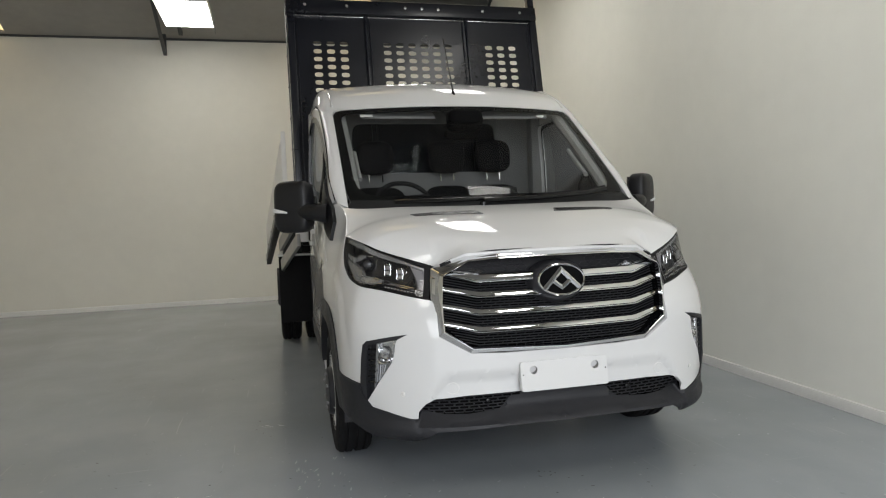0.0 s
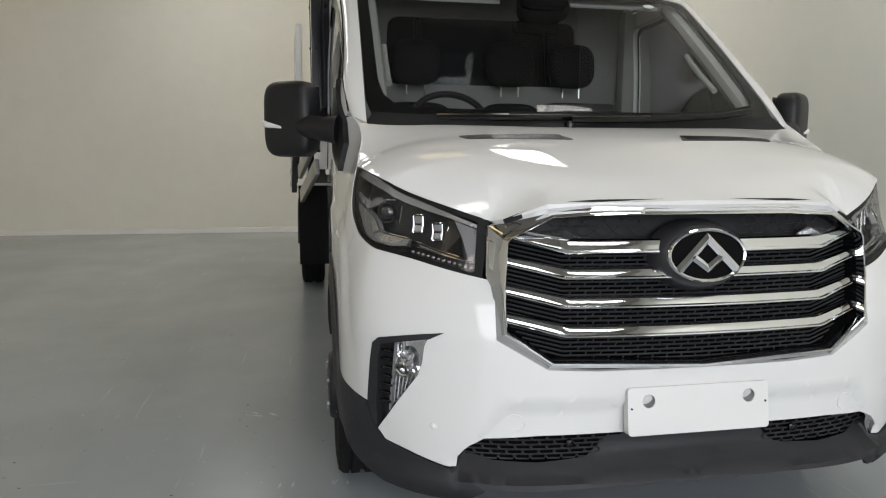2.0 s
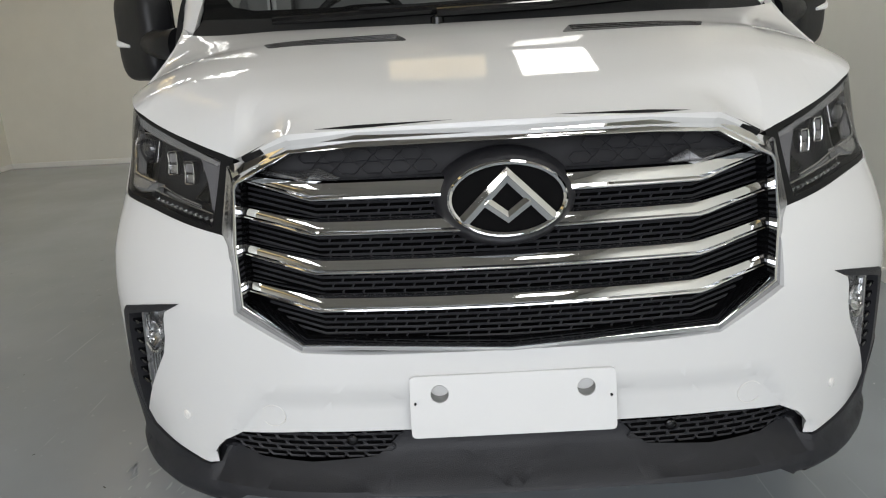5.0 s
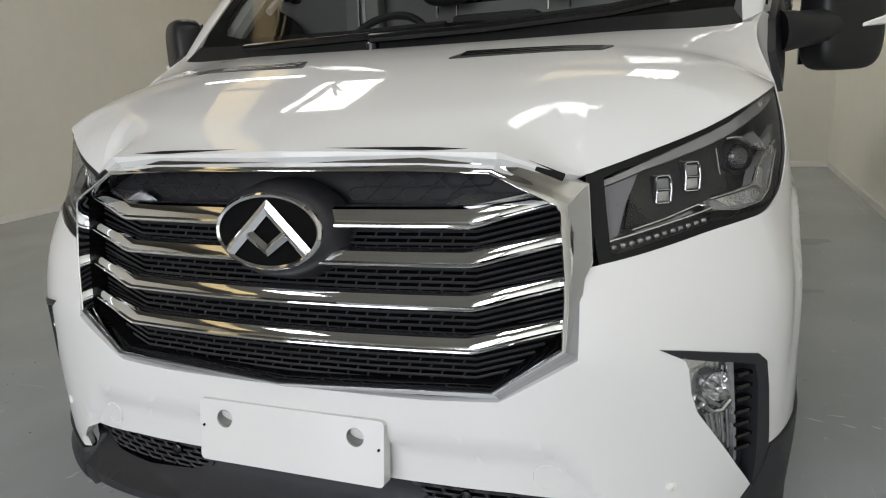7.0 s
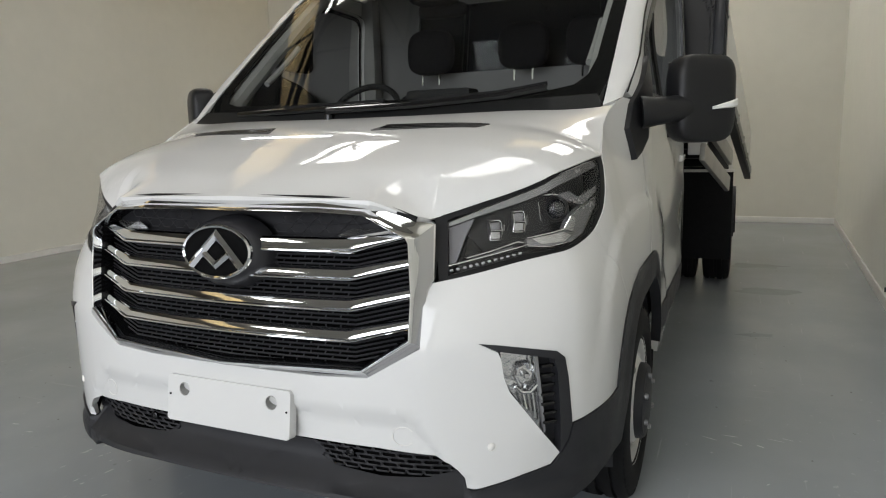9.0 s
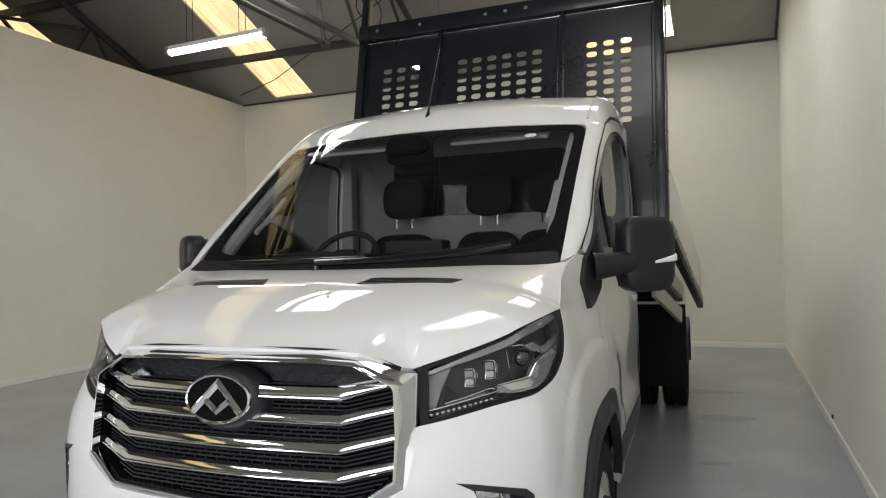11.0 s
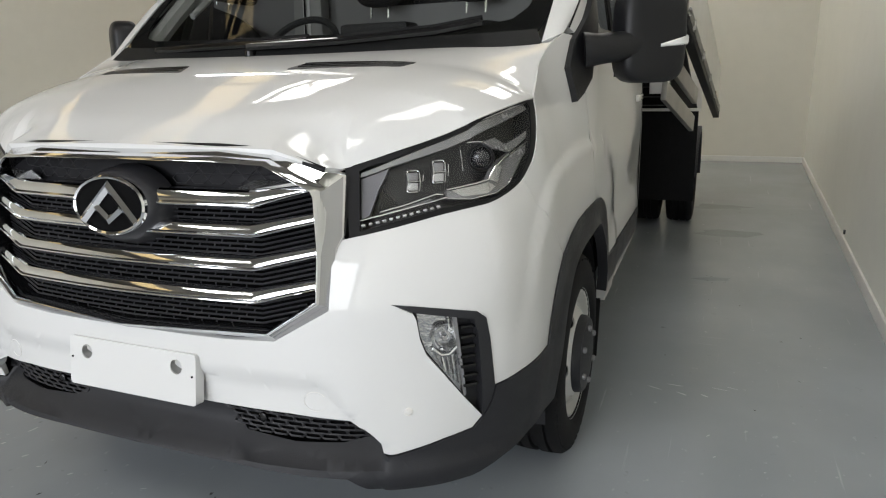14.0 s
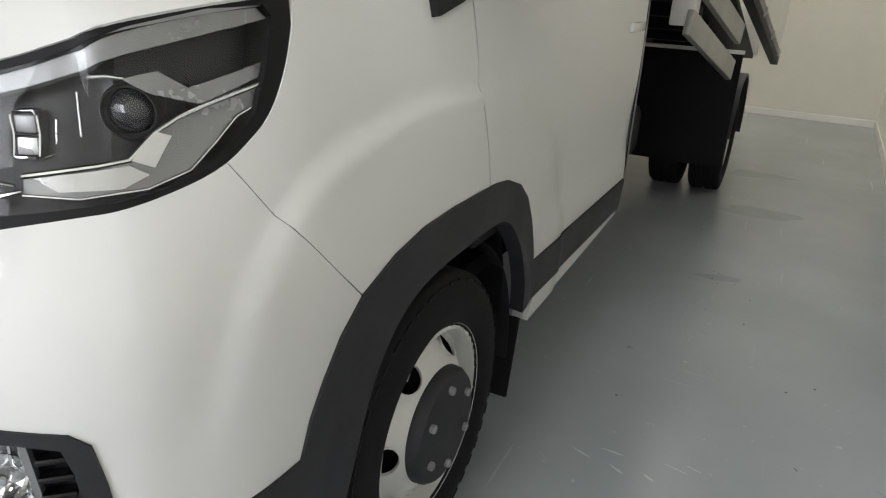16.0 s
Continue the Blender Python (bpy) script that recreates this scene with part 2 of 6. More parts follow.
def add_tube(bm, pts, r, seg=8, cap=True):
    """A round bar along a line of points."""
    pts = [Vector(p) for p in pts]
    rings = []
    for i, p in enumerate(pts):
        d = (pts[min(i + 1, len(pts) - 1)] - pts[max(i - 1, 0)]).normalized()
        a = d.orthogonal().normalized() if abs(d.z) > 0.95 else d.cross(Vector((0, 0, 1))).normalized()
        b = d.cross(a)
        rr = r[i] if isinstance(r, (list, tuple)) else r
        rings.append([bm.verts.new(p + rr * (math.cos(k * 2 * math.pi / seg) * a + math.sin(k * 2 * math.pi / seg) * b)) for k in range(seg)])
    for q, w in zip(rings, rings[1:]):
        for k in range(seg):
            bm.faces.new((q[k], q[(k + 1) % seg], w[(k + 1) % seg], w[k]))
    if cap:
        bm.faces.new(rings[0][::-1])
        bm.faces.new(rings[-1])


def tube(name, pts, r, mat, parent=None, seg=10, label=""):
    bm = bmesh.new()
    add_tube(bm, pts, r, seg)
    return part(name, bm, mat, parent, label)


def blob(name, c, size, mat, parent=None, p=4.0, m=None, nu=28, nv=16, label=""):
    """A rounded block (superellipsoid)."""
    def sgn(v, e):
        return math.copysign(abs(v) ** e, v)
    verts, faces = [], []
    e = 2.0 / p
    mm = m or Matrix()
    for j in range(nv + 1):
        f = -math.pi / 2 + math.pi * j / nv
        for i in range(nu):
            t = 2 * math.pi * i / nu
            v = Vector((size[0] * sgn(math.cos(f), e) * sgn(math.cos(t), e), size[1] * sgn(math.cos(f), e) * sgn(math.sin(t), e), size[2] * sgn(math.sin(f), e)))
            verts.append(Vector(c) + mm.to_3x3() @ v)
    for j in range(nv):
        for i in range(nu):
            a, b = j * nu + i, j * nu + (i + 1) % nu
            faces.append((a, b, b + nu, a + nu))
    ob = mesh_from(name, verts, faces, mat, parent, label, 60)
    bm = bmesh.new()
    bm.from_mesh(ob.data)
    bmesh.ops.remove_doubles(bm, verts=bm.verts, dist=1e-5)
    bm.to_mesh(ob.data)
    bm.free()
    return ob


def rounded(pts, r, n=4, skip=()):
    """A closed polygon with its corners rounded."""
    out = []
    k = len(pts)
    for i in range(k):
        p = np.array(pts[i], float)
        if i in skip or r <= 0:
            out.append(tuple(p))
            continue
        a, b = np.array(pts[i - 1], float) - p, np.array(pts[(i + 1) % k], float) - p
        la, lb = np.linalg.norm(a), np.linalg.norm(b)
        d = min(r, 0.45 * la, 0.45 * lb)
        s, e = p + a / la * d, p + b / lb * d
        for q in range(n + 1):
            t = q / n
            out.append(tuple((1 - t) ** 2 * s + 2 * t * (1 - t) * p + t * t * e))
    return out


def panel_bm(poly, surf, step=0.03, depth=0.012, holes=(), grow=0.0, mirror=0, skirt=True, both=False):
    """A sheet cut to an outline (with holes) in the two parameters of a surface, with edges turned in by its depth.
    mirror=1 makes the x < 0 twin, both=True joins the two halves at x = 0."""
    bm = bmesh.new()
    edges = []
    for loop in (poly, *holes):
        vs = [bm.verts.new((a, b, 0)) for a, b in loop]
        edges += [bm.edges.new((vs[i], vs[(i + 1) % len(vs)])) for i in range(len(vs))]
    bmesh.ops.triangle_fill(bm, edges=edges, use_beauty=True)
    bm.normal_update()
    bmesh.ops.reverse_faces(bm, faces=[f for f in bm.faces if f.normal.z < 0])
    sa, sb = step if isinstance(step, tuple) else (step, step)
    for axis, st in ((0, sa), (1, sb)):
        lo, hi = min(p[axis] for p in poly), max(p[axis] for p in poly)
        n = Vector((1, 0, 0)) if axis == 0 else Vector((0, 1, 0))
        for k in range(int(math.floor(lo / st)) + 1, int(math.ceil(hi / st))):
            bmesh.ops.bisect_plane(bm, geom=bm.verts[:] + bm.edges[:] + bm.faces[:], plane_co=n * (k * st), plane_no=n, dist=1e-6)
    flat = {v: (v.co.x, v.co.y) for v in bm.verts}
    rim = [e for e in bm.edges if len(e.link_faces) == 1 and not (both and all(abs(flat[v][0]) < 1e-5 for v in e.verts))]

    def at(a, b, inward):
        p = np.array(surf(a, b), float)
        h = 1e-3
        n = np.cross(np.array(surf(a + h, b)) - np.array(surf(a - h, b)), np.array(surf(a, b + h)) - np.array(surf(a, b - h)))
        n = n / (np.linalg.norm(n) + 1e-12)
        return Vector(p - n * (inward - grow))
    low = {}
    if skirt:
        for e in rim:
            for v in e.verts:
                if v not in low:
                    low[v] = at(*flat[v], depth)
    for v, (a, b) in flat.items():
        v.co = at(a, b, 0.0)
    made = {v: bm.verts.new(c) for v, c in low.items()}
    if skirt:
        for e in rim:
            v, w = e.verts
            f = e.link_faces[0]
            ring = list(f.verts)
            i = ring.index(v)
            if ring[(i + 1) % len(ring)] is w:
                v, w = w, v
            bm.faces.new((v, w, made[w], made[v]))
    if both:
        g = bmesh.ops.duplicate(bm, geom=bm.verts[:] + bm.edges[:] + bm.faces[:])["geom"]
        for v in g:
            if isinstance(v, bmesh.types.BMVert):
                v.co.x = -v.co.x
        bmesh.ops.reverse_faces(bm, faces=[f for f in g if isinstance(f, bmesh.types.BMFace)])
        bmesh.ops.remove_doubles(bm, verts=bm.verts, dist=1e-4)
    elif mirror:
        for v in bm.verts:
            v.co.x = -v.co.x
        bmesh.ops.reverse_faces(bm, faces=bm.faces[:])
    return bm


def panel(name, poly, surf, mat, parent=None, label="", sharp=30, **kw):
    bm = panel_bm(poly, surf, **kw)
    me = bpy.data.meshes.new(name)
    bm.to_mesh(me)
    bm.free()
    return finish(name, me, mat, parent, label, sharp)


def lathe_bm(profile, seg=48, bm=None, m=None):
    """Turns a profile of (distance along x, radius) round the x axis."""
    bm = bm or bmesh.new()
    mm = m or Matrix()
    rings = []
    for k in range(seg):
        t = 2 * math.pi * k / seg
        rings.append([bm.verts.new(mm @ Vector((x, r * math.cos(t), r * math.sin(t)))) for x, r in profile])
    for k in range(seg):
        a, b = rings[k], rings[(k + 1) % seg]
        for i in range(len(profile) - 1):
            bm.faces.new((a[i], a[i + 1], b[i + 1], b[i]))
    return bm


def smooth01(v, lo, hi):
    t = min(1.0, max(0.0, (v - lo) / (hi - lo)))
    return t * t * (3 - 2 * t)


# ---- the room ----
WALL_H = 4.33
SLOPE = 0.42
CORNERS = {"br": (2.42, 8.92), "bl": (-6.62, 8.98), "fl": (-6.05, -6.2), "fr": (1.98, -6.2)}


def wall_between(name, a, b, top, thick, label, holes=(), mat=None):
    """An upright wall from a to b, its face on the line, its thickness behind it; holes as (from, to, low, high)."""
    a, b = Vector((*a, 0)), Vector((*b, 0))
    d = (b - a).normalized()
    back = Vector((-d.y, d.x, 0)) * thick
    length = (b - a).length
    spans = []
    cuts = sorted({0.0, length, *[h[0] for h in holes], *[h[1] for h in holes]})
    bm = bmesh.new()
    for u, v in zip(cuts, cuts[1:]):
        low = 0.0
        for h in holes:
            if h[0] <= u and v <= h[1]:
                spans.append((u, v, 0.0, h[2]))
                low = h[3]
        spans.append((u, v, low, top))
    for u, v, lo, hi in spans:
        if hi - lo < 0.01:
            continue
        p = [a + d * u, a + d * v, a + d * v + back, a + d * u + back]
        vs = [bm.verts.new((q.x, q.y, z)) for z in (lo, hi) for q in p]
        for f in ((0, 1, 5, 4), (1, 2, 6, 5), (2, 3, 7, 6), (3, 0, 4, 7), (0, 3, 2, 1), (4, 5, 6, 7)):
            bm.faces.new([vs[i] for i in f])
    return tagged(part(name, bm, mat or WALLPAINT), label, "wall", kind="structure")


def room():
    br, bl, fl, fr = (CORNERS[k] for k in ("br", "bl", "fl", "fr"))
    bm = bmesh.new()
    vs = [bm.verts.new((x, y, 0)) for x, y in ((-60, -60), (60, -60), (60, 60), (-60, 60))]
    bm.faces.new(vs)
    tagged(part("ground", bm, material("yard_asphalt", (0.06, 0.06, 0.06), 0.9, noise_scale=2, amount=0.3)), "grey asphalt yard outside the open door", "ground", kind="structure")
    bm = bmesh.new()
    vs = [bm.verts.new((x, y, 0.004)) for x, y in (fl, fr, br, bl)]
    bm.faces.new(vs)
    bmesh.ops.subdivide_edges(bm, edges=bm.edges[:], cuts=12, use_grid_fill=True)
    tagged(part("floor", bm, FLOORPAINT), "blue-grey painted concrete floor, scuffed and worn", "floor", kind="structure")
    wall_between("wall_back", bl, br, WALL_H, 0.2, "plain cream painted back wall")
    wall_between("wall_right", br, fr, 8.8, 0.2, "plain painted side wall beside the truck, toned paler for light", mat=LITWALLPAINT)
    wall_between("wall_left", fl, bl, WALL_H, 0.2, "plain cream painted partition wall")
    wall_between("wall_front", fr, fl, 8.8, 0.2, "front wall with a wide open roller doorway", holes=((0.1, 5.65, 0.0, 3.9),))
    # skirting boards
    for name, a, b in (("baseboard_back", bl, br), ("baseboard_right", br, fr), ("baseboard_left", fl, bl)):
        a, b = Vector((*a, 0)), Vector((*b, 0))
        d = (b - a).normalized()
        n = Vector((d.y, -d.x, 0))
        bm = bmesh.new()
        prof = [(0.0, 0.004), (0.016, 0.004), (0.016, 0.062), (0.011, 0.075), (0.0, 0.078)]
        ends = [[bm.verts.new(p + n * t + Vector((0, 0, h))) for t, h in prof] for p in (a, b)]
        for i in range(len(prof) - 1):
            bm.faces.new((ends[0][i], ends[0][i + 1], ends[1][i + 1], ends[1][i]))
        tagged(part(name, bm, SKIRTPAINT), "low white painted skirting board", "skirting", kind="structure")


def scuffs():
    """Worn pale streaks and dark specks on the floor paint, each a thin uneven flake."""
    rng = random.Random(21)
    pale = material("worn_floor_paint", (0.365, 0.39, 0.41), 0.45, noise_scale=6, amount=0.1)
    dark = material("floor_grime", (0.06, 0.063, 0.065), 0.7, noise_scale=20, amount=0.2)
    damp = material("damp_floor", (0.27, 0.295, 0.315), 0.15, noise_scale=5, amount=0.1)

    def flake(bm, x, y, lx, ly, turn, z):
        n = rng.randint(8, 12)
        vs = []
        for k in range(n):
            a = k * 2 * math.pi / n
            r = rng.uniform(0.55, 1.15)
            u, v = lx * r * math.cos(a), ly * r * math.sin(a)
            vs.append(bm.verts.new((x + u * math.cos(turn) - v * math.sin(turn), y + u * math.sin(turn) + v * math.cos(turn), z)))
        bm.faces.new(vs)
    bm = bmesh.new()
    for x0, x1, y0, y1, n, l, w, turn in ((-1.25, -0.95, 0.25, 0.85, 30, 0.022, 0.004, 1.3), (-1.45, -1.27, 1.56, 1.62, 7, 0.028, 0.004, -0.2), (-2.4, -1.6, -0.1, 0.6, 10, 0.035, 0.004, 0.2), (1.15, 1.60, 1.5, 1.66, 6, 0.030, 0.003, -0.3), (-0.9, 0.4, -0.3, 0.25, 22, 0.010, 0.004, 0.8), (1.2, 1.7, 0.2, 1.2, 8, 0.010, 0.003, 0.7)):
        for _ in range(n):
            flake(bm, rng.uniform(x0, x1), rng.uniform(y0, y1), l * rng.uniform(0.4, 1.4), w * rng.uniform(0.5, 1.4), turn + rng.uniform(-0.35, 0.35), 0.0056)
    tagged(part("floor_scuffs", bm, pale), "pale worn scuffs in the floor paint", "scuffs", kind="stuff")
    bm = bmesh.new()
    for x0, x1, y0, y1, n in ((-0.06, 0.05, 0.20, 0.28, 9), (-1.5, -1.2, 1.2, 1.55, 5), (-0.9, 0.5, -0.3, 0.3, 16), (-2.5, -1.0, 0.2, 1.8, 12), (1.33, 1.52, 3.08, 3.3, 5), (1.15, 1.9, 1.4, 4.0, 9)):
        for _ in range(n):
            flake(bm, rng.uniform(x0, x1), rng.uniform(y0, y1), rng.uniform(0.003, 0.012), rng.uniform(0.002, 0.006), rng.uniform(0, 3), 0.0060)
    tagged(part("floor_specks", bm, dark), "small dark specks of grime on the floor", "specks", kind="stuff")
    bm = bmesh.new()
    for x, y, lx, ly in ((1.42, 3.2, 0.12, 0.05), (1.5, 4.5, 0.28, 0.12), (1.45, 5.6, 0.34, 0.16)):
        flake(bm, x, y, lx, ly, 0.1, 0.0052)
    tagged(part("damp_patch", bm, damp), "faint damp patches on the floor behind the cab", "stain", kind="stuff")
    tagged(box("wall_outlet", (2.252, 4.10, 0.157), (0.012, 0.022, 0.030), STEELDARK, None, None, 0.002), "small dark outlet low on the side wall", "outlet", kind="structure")


def roof_z(y):
    return WALL_H + 0.01 + SLOPE * (8.95 - y)


RIDGE_Y = 1.2


def ceiling():
    """The sloping roof lining from the back wall up to a ridge, with strips left open for the clear sheets."""
    strips = ((-5.85, -5.05), (-0.75, 0.45), (-9.6, -8.9))
    xs = sorted({-12.0, 2.6, *[s for p in strips for s in p]})
    bm = bmesh.new()
    for x0, x1 in zip(xs, xs[1:]):
        is_gap = (x0, x1) in strips
        for y0, y1 in (((9.2, 8.9), (2.0 if x1 < 0 else 5.2, RIDGE_Y)) if is_gap else ((9.2, RIDGE_Y),)):
            vs = [bm.verts.new((x, y, roof_z(y) + dz)) for dz in (0, 0.05) for x, y in ((x0, y0), (x1, y0), (x1, y1), (x0, y1))]
            for f in ((0, 1, 2, 3), (7, 6, 5, 4), (0, 4, 5, 1), (1, 5, 6, 2), (2, 6, 7, 3), (3, 7, 4, 0)):
                bm.faces.new([vs[i] for i in f])
    top = roof_z(RIDGE_Y)
    for x0, x1 in zip(xs, xs[1:]):
        for y0, y1 in (((RIDGE_Y, 0.6), (-5.6, -6.6)) if (x0, x1) in strips and x1 < 0 else ((RIDGE_Y, -6.6),)):
            vs = [bm.verts.new((x, y, top - SLOPE * (RIDGE_Y - y) + dz)) for dz in (0, 0.05) for x, y in ((x0, y0), (x1, y0), (x1, y1), (x0, y1))]
            for f in ((0, 1, 2, 3), (7, 6, 5, 4), (0, 4, 5, 1), (1, 5, 6, 2), (2, 6, 7, 3), (3, 7, 4, 0)):
                bm.faces.new([vs[i] for i in f])
    tagged(part("ceiling", bm, ROOFSHEET), "sloping grey-brown roof lining boards", "ceiling", kind="structure")
    for x0, x1 in strips:
        # corrugated clear sheet
        n = 40
        verts, faces = [], []
        for i in range(n + 1):
            x = x0 + (x1 - x0) * i / n
            for y in (8.92, 2.0 if x1 < 0 else 5.2):
                verts.append((x, y, roof_z(y) + 0.03 + 0.010 * math.sin(i * math.pi / 2)))
        faces = [(2 * i, 2 * i + 2, 2 * i + 3, 2 * i + 1) for i in range(n)]
        if x1 > 0:
            tagged(mesh_from("skylight", verts, faces, SKYSHEET), "yellowed translucent fibreglass roof sheet", "skylight", group="skylights", kind="structure")
            continue
        front = [(x, y, top - SLOPE * (RIDGE_Y - y) + 0.03 + 0.010 * math.sin(i * math.pi / 2)) for i in range(n + 1) for x in (x0 + (x1 - x0) * i / n,) for y in (0.6, -5.6)]
        tagged(mesh_from("skylight", front, faces, SKYSHEET), "yellowed translucent fibreglass roof sheet", "skylight", group="skylights", kind="structure")
        tagged(mesh_from("skylight", verts, faces, SKYSHEET), "yellowed translucent fibreglass roof sheet", "skylight", group="skylights", kind="structure")
    # closing sides beyond the low partition
    bm = bmesh.new()
    vs = [bm.verts.new(p) for p in ((-12, -6.6, 0), (-12, 9.2, 0), (-12, 9.2, 9), (-12, -6.6, 9))]
    bm.faces.new(vs)
    vs = [bm.verts.new(p) for p in ((-12, 9.2, 0), (-6.7, 9.2, 0), (-6.7, 9.2, 4.6), (-12, 9.2, 4.6))]
    bm.faces.new(vs)
    vs = [bm.verts.new(p) for p in ((-12, -6.45, 0), (-6.2, -6.45, 0), (-6.2, -6.45, 9), (-12, -6.45, 9))]
    bm.faces.new(vs)
    tagged(part("wall_far", bm, WALLPAINT), "plain painted wall beyond the partition", "wall", kind="structure")


room()
scuffs()
ceiling()


def beam(name, a, b, w, h, mat, parent=None):
    a, b = Vector(a), Vector(b)
    d = b - a
    m = d.to_track_quat("X", "Z").to_matrix().to_4x4()
    bm = bmesh.new()
    add_box(bm, (a + b) / 2, (d.length, w, h), m, 0.004)
    return part(name, bm, mat, parent)


def roof_steel():
    for y in (7.75, 6.05, 4.3):
        tagged(beam("purlin", (-11.9, y, roof_z(y) - 0.07), (2.3, y, roof_z(y) - 0.07), 0.06, 0.12, STEELDARK), "dark steel purlin under the roof lining", "purlin", group="purlins", kind="structure")
    # open truss over the truck, its tie level, and a rafter truss beyond the partition
    root = tagged(new("roof_truss"), "dark steel lattice roof truss with welded webs", "truss", group="roof trusses")
    root.location = (-2.5, 0, 0)
    top = lambda y: (0, y, roof_z(y) - 0.15)
    beam("top_chord", top(8.6), top(2.0), 0.06, 0.07, STEELDARK, root)
    beam("tie", (0, 5.87, 4.06), (0, 1.4, 3.90), 0.06, 0.06, STEELDARK, root)
    for a, b in (((0, 5.83, 4.06), top(6.34)), ((0, 5.83, 4.06), top(4.2)), ((0, 5.83, 4.06), top(7.6)), (top(6.34), (0, 7.3, 4.42)), ((0, 4.0, 4.0), top(4.2)), ((0, 4.0, 4.0), top(2.4)), ((0, 2.2, 3.93), top(2.4))):
        beam("web", a, b, 0.035, 0.035, STEELDARK, root)
    root = tagged(new("roof_truss"), "dark steel rafter truss above the partition", "truss", group="roof trusses")
    root.location = (-7.65, 0, 0)
    beam("top_chord", top(8.4), top(2.0), 0.07, 0.09, STEELDARK, root)
    beam("tie", (0, 7.2, 4.25), (0, 1.4, 4.2), 0.05, 0.05, STEELDARK, root)
    for a, b in ((top(6.5), (0, 5.9, 4.24)), (top(6.5), (0, 7.1, 4.26)), (top(4.3), (0, 3.7, 4.2)), (top(4.3), (0, 5.0, 4.2))):
        beam("web", a, b, 0.035, 0.035, STEELDARK, root)
    for a, b in (((-8.9, 5.8, roof_z(5.8) - 0.2), (-9.4, 7.0, roof_z(7.0) - 0.2)), ((-9.6, 5.6, roof_z(5.6) - 0.25), (-7.7, 6.4, roof_z(6.4) - 0.25))):
        tagged(beam("roof_brace", a, b, 0.05, 0.05, STEELDARK), "dark steel diagonal roof brace", "brace", group="roof braces", kind="structure")
    # level pipe with a valve at its end, and a strap that carries it
    root = tagged(new("roof_pipe"), "dark steel pipe with a round end, hung on a strap", "pipe")
    root.location = (-2.5, 0, 0)
    bm = bmesh.new()
    add_tube(bm, [(0, 1.2, 3.75), (0, 2.5, 3.78), (0, 4.96, 3.83)], 0.028, 10)
    part("pipe", bm, STEELDARK, root)
    bm = bmesh.new()
    bmesh.ops.create_uvsphere(bm, u_segments=16, v_segments=10, radius=0.055, matrix=Matrix.Translation((0, 4.98, 3.83)))
    part("end_knob", bm, STEELDARK, root)
    beam("strap", (0, 4.95, 3.86), (0, 4.82, 4.37), 0.05, 0.02, STEELDARK, root)
    beam("strap", (0, 4.82, 4.36), (0, 4.80, roof_z(4.8)), 0.03, 0.012, STEELDARK, root)
    # looped cables with a small junction box at the truss
    root = tagged(new("cable_loop"), "black cable looped round the truss with a junction box", "cable")
    root.location = (-2.48, 5.9, 4.6)
    rng = random.Random(8)
    for cy, cz, ry, rz in ((0.0, 0.0, 0.16, 0.22), (0.30, -0.12, 0.14, 0.30), (0.12, 0.1, 0.10, 0.16)):
        pts = [(0.03 * math.sin(3 * t), cy + ry * math.cos(t) * (1 + 0.1 * rng.random()), cz + rz * math.sin(t)) for t in np.linspace(0, 2 * math.pi, 22)]
        tube("loop", pts, 0.008, CABLE, root, 6)
    box("junction_box", (0.0, -0.05, 0.14), (0.07, 0.09, 0.10), STEELDARK, root)
    tube("drop_cable", [(0, 0.15, -0.3), (0, 0.2, -0.5), (0.02, 0.17, -0.62)], 0.007, CABLE, root, 6)
    # slack wires below the lining
    for pts in (((-6.42, 8.6, 4.42), (-5.4, 8.2, 4.50), (-4.69, 7.9, 4.66), (-3.5, 7.4, 4.92), (-2.3, 6.8, 5.16)), ((-3.9, 4.0, 4.9), (-3.2, 4.2, 4.4), (-2.6, 4.5, 4.35), (-2.5, 4.9, 4.5))):
        tagged(tube("roof_wire", pts, 0.008, CABLE, None, 6), "thin black wire slung below the roof", "cable", group="roof wires")
    # knee brace on the back wall
    root = tagged(new("knee_brace"), "dark steel knee brace between back wall and roof", "brace")
    root.location = (-2.78, 8.84, 4.06)
    beam("strut", (0, 0, 0.02), (0.06, -1.95, 0.58), 0.05, 0.05, STEELDARK, root)
    beam("post", (0, 0.03, 0.0), (0, 0.03, 0.40), 0.06, 0.05, STEELDARK, root)
    # dark trim round the edge of the lining
    br, bl = CORNERS["br"], CORNERS["bl"]
    tagged(beam("trim_back", (bl[0], bl[1] - 0.02, WALL_H + 0.0), (br[0], br[1] - 0.02, WALL_H + 0.0), 0.03, 0.03, STEELDARK), "dark strip where wall and lining meet", "trim", kind="structure")
    tagged(beam("trim_right", (br[0] - 0.03, br[1] - 0.05, roof_z(br[1]) - 0.03), (br[0] - 0.15, 4.0, roof_z(4.0) - 0.03), 0.03, 0.04, STEELDARK), "dark strip along the side wall", "trim", kind="structure")


roof_steel()


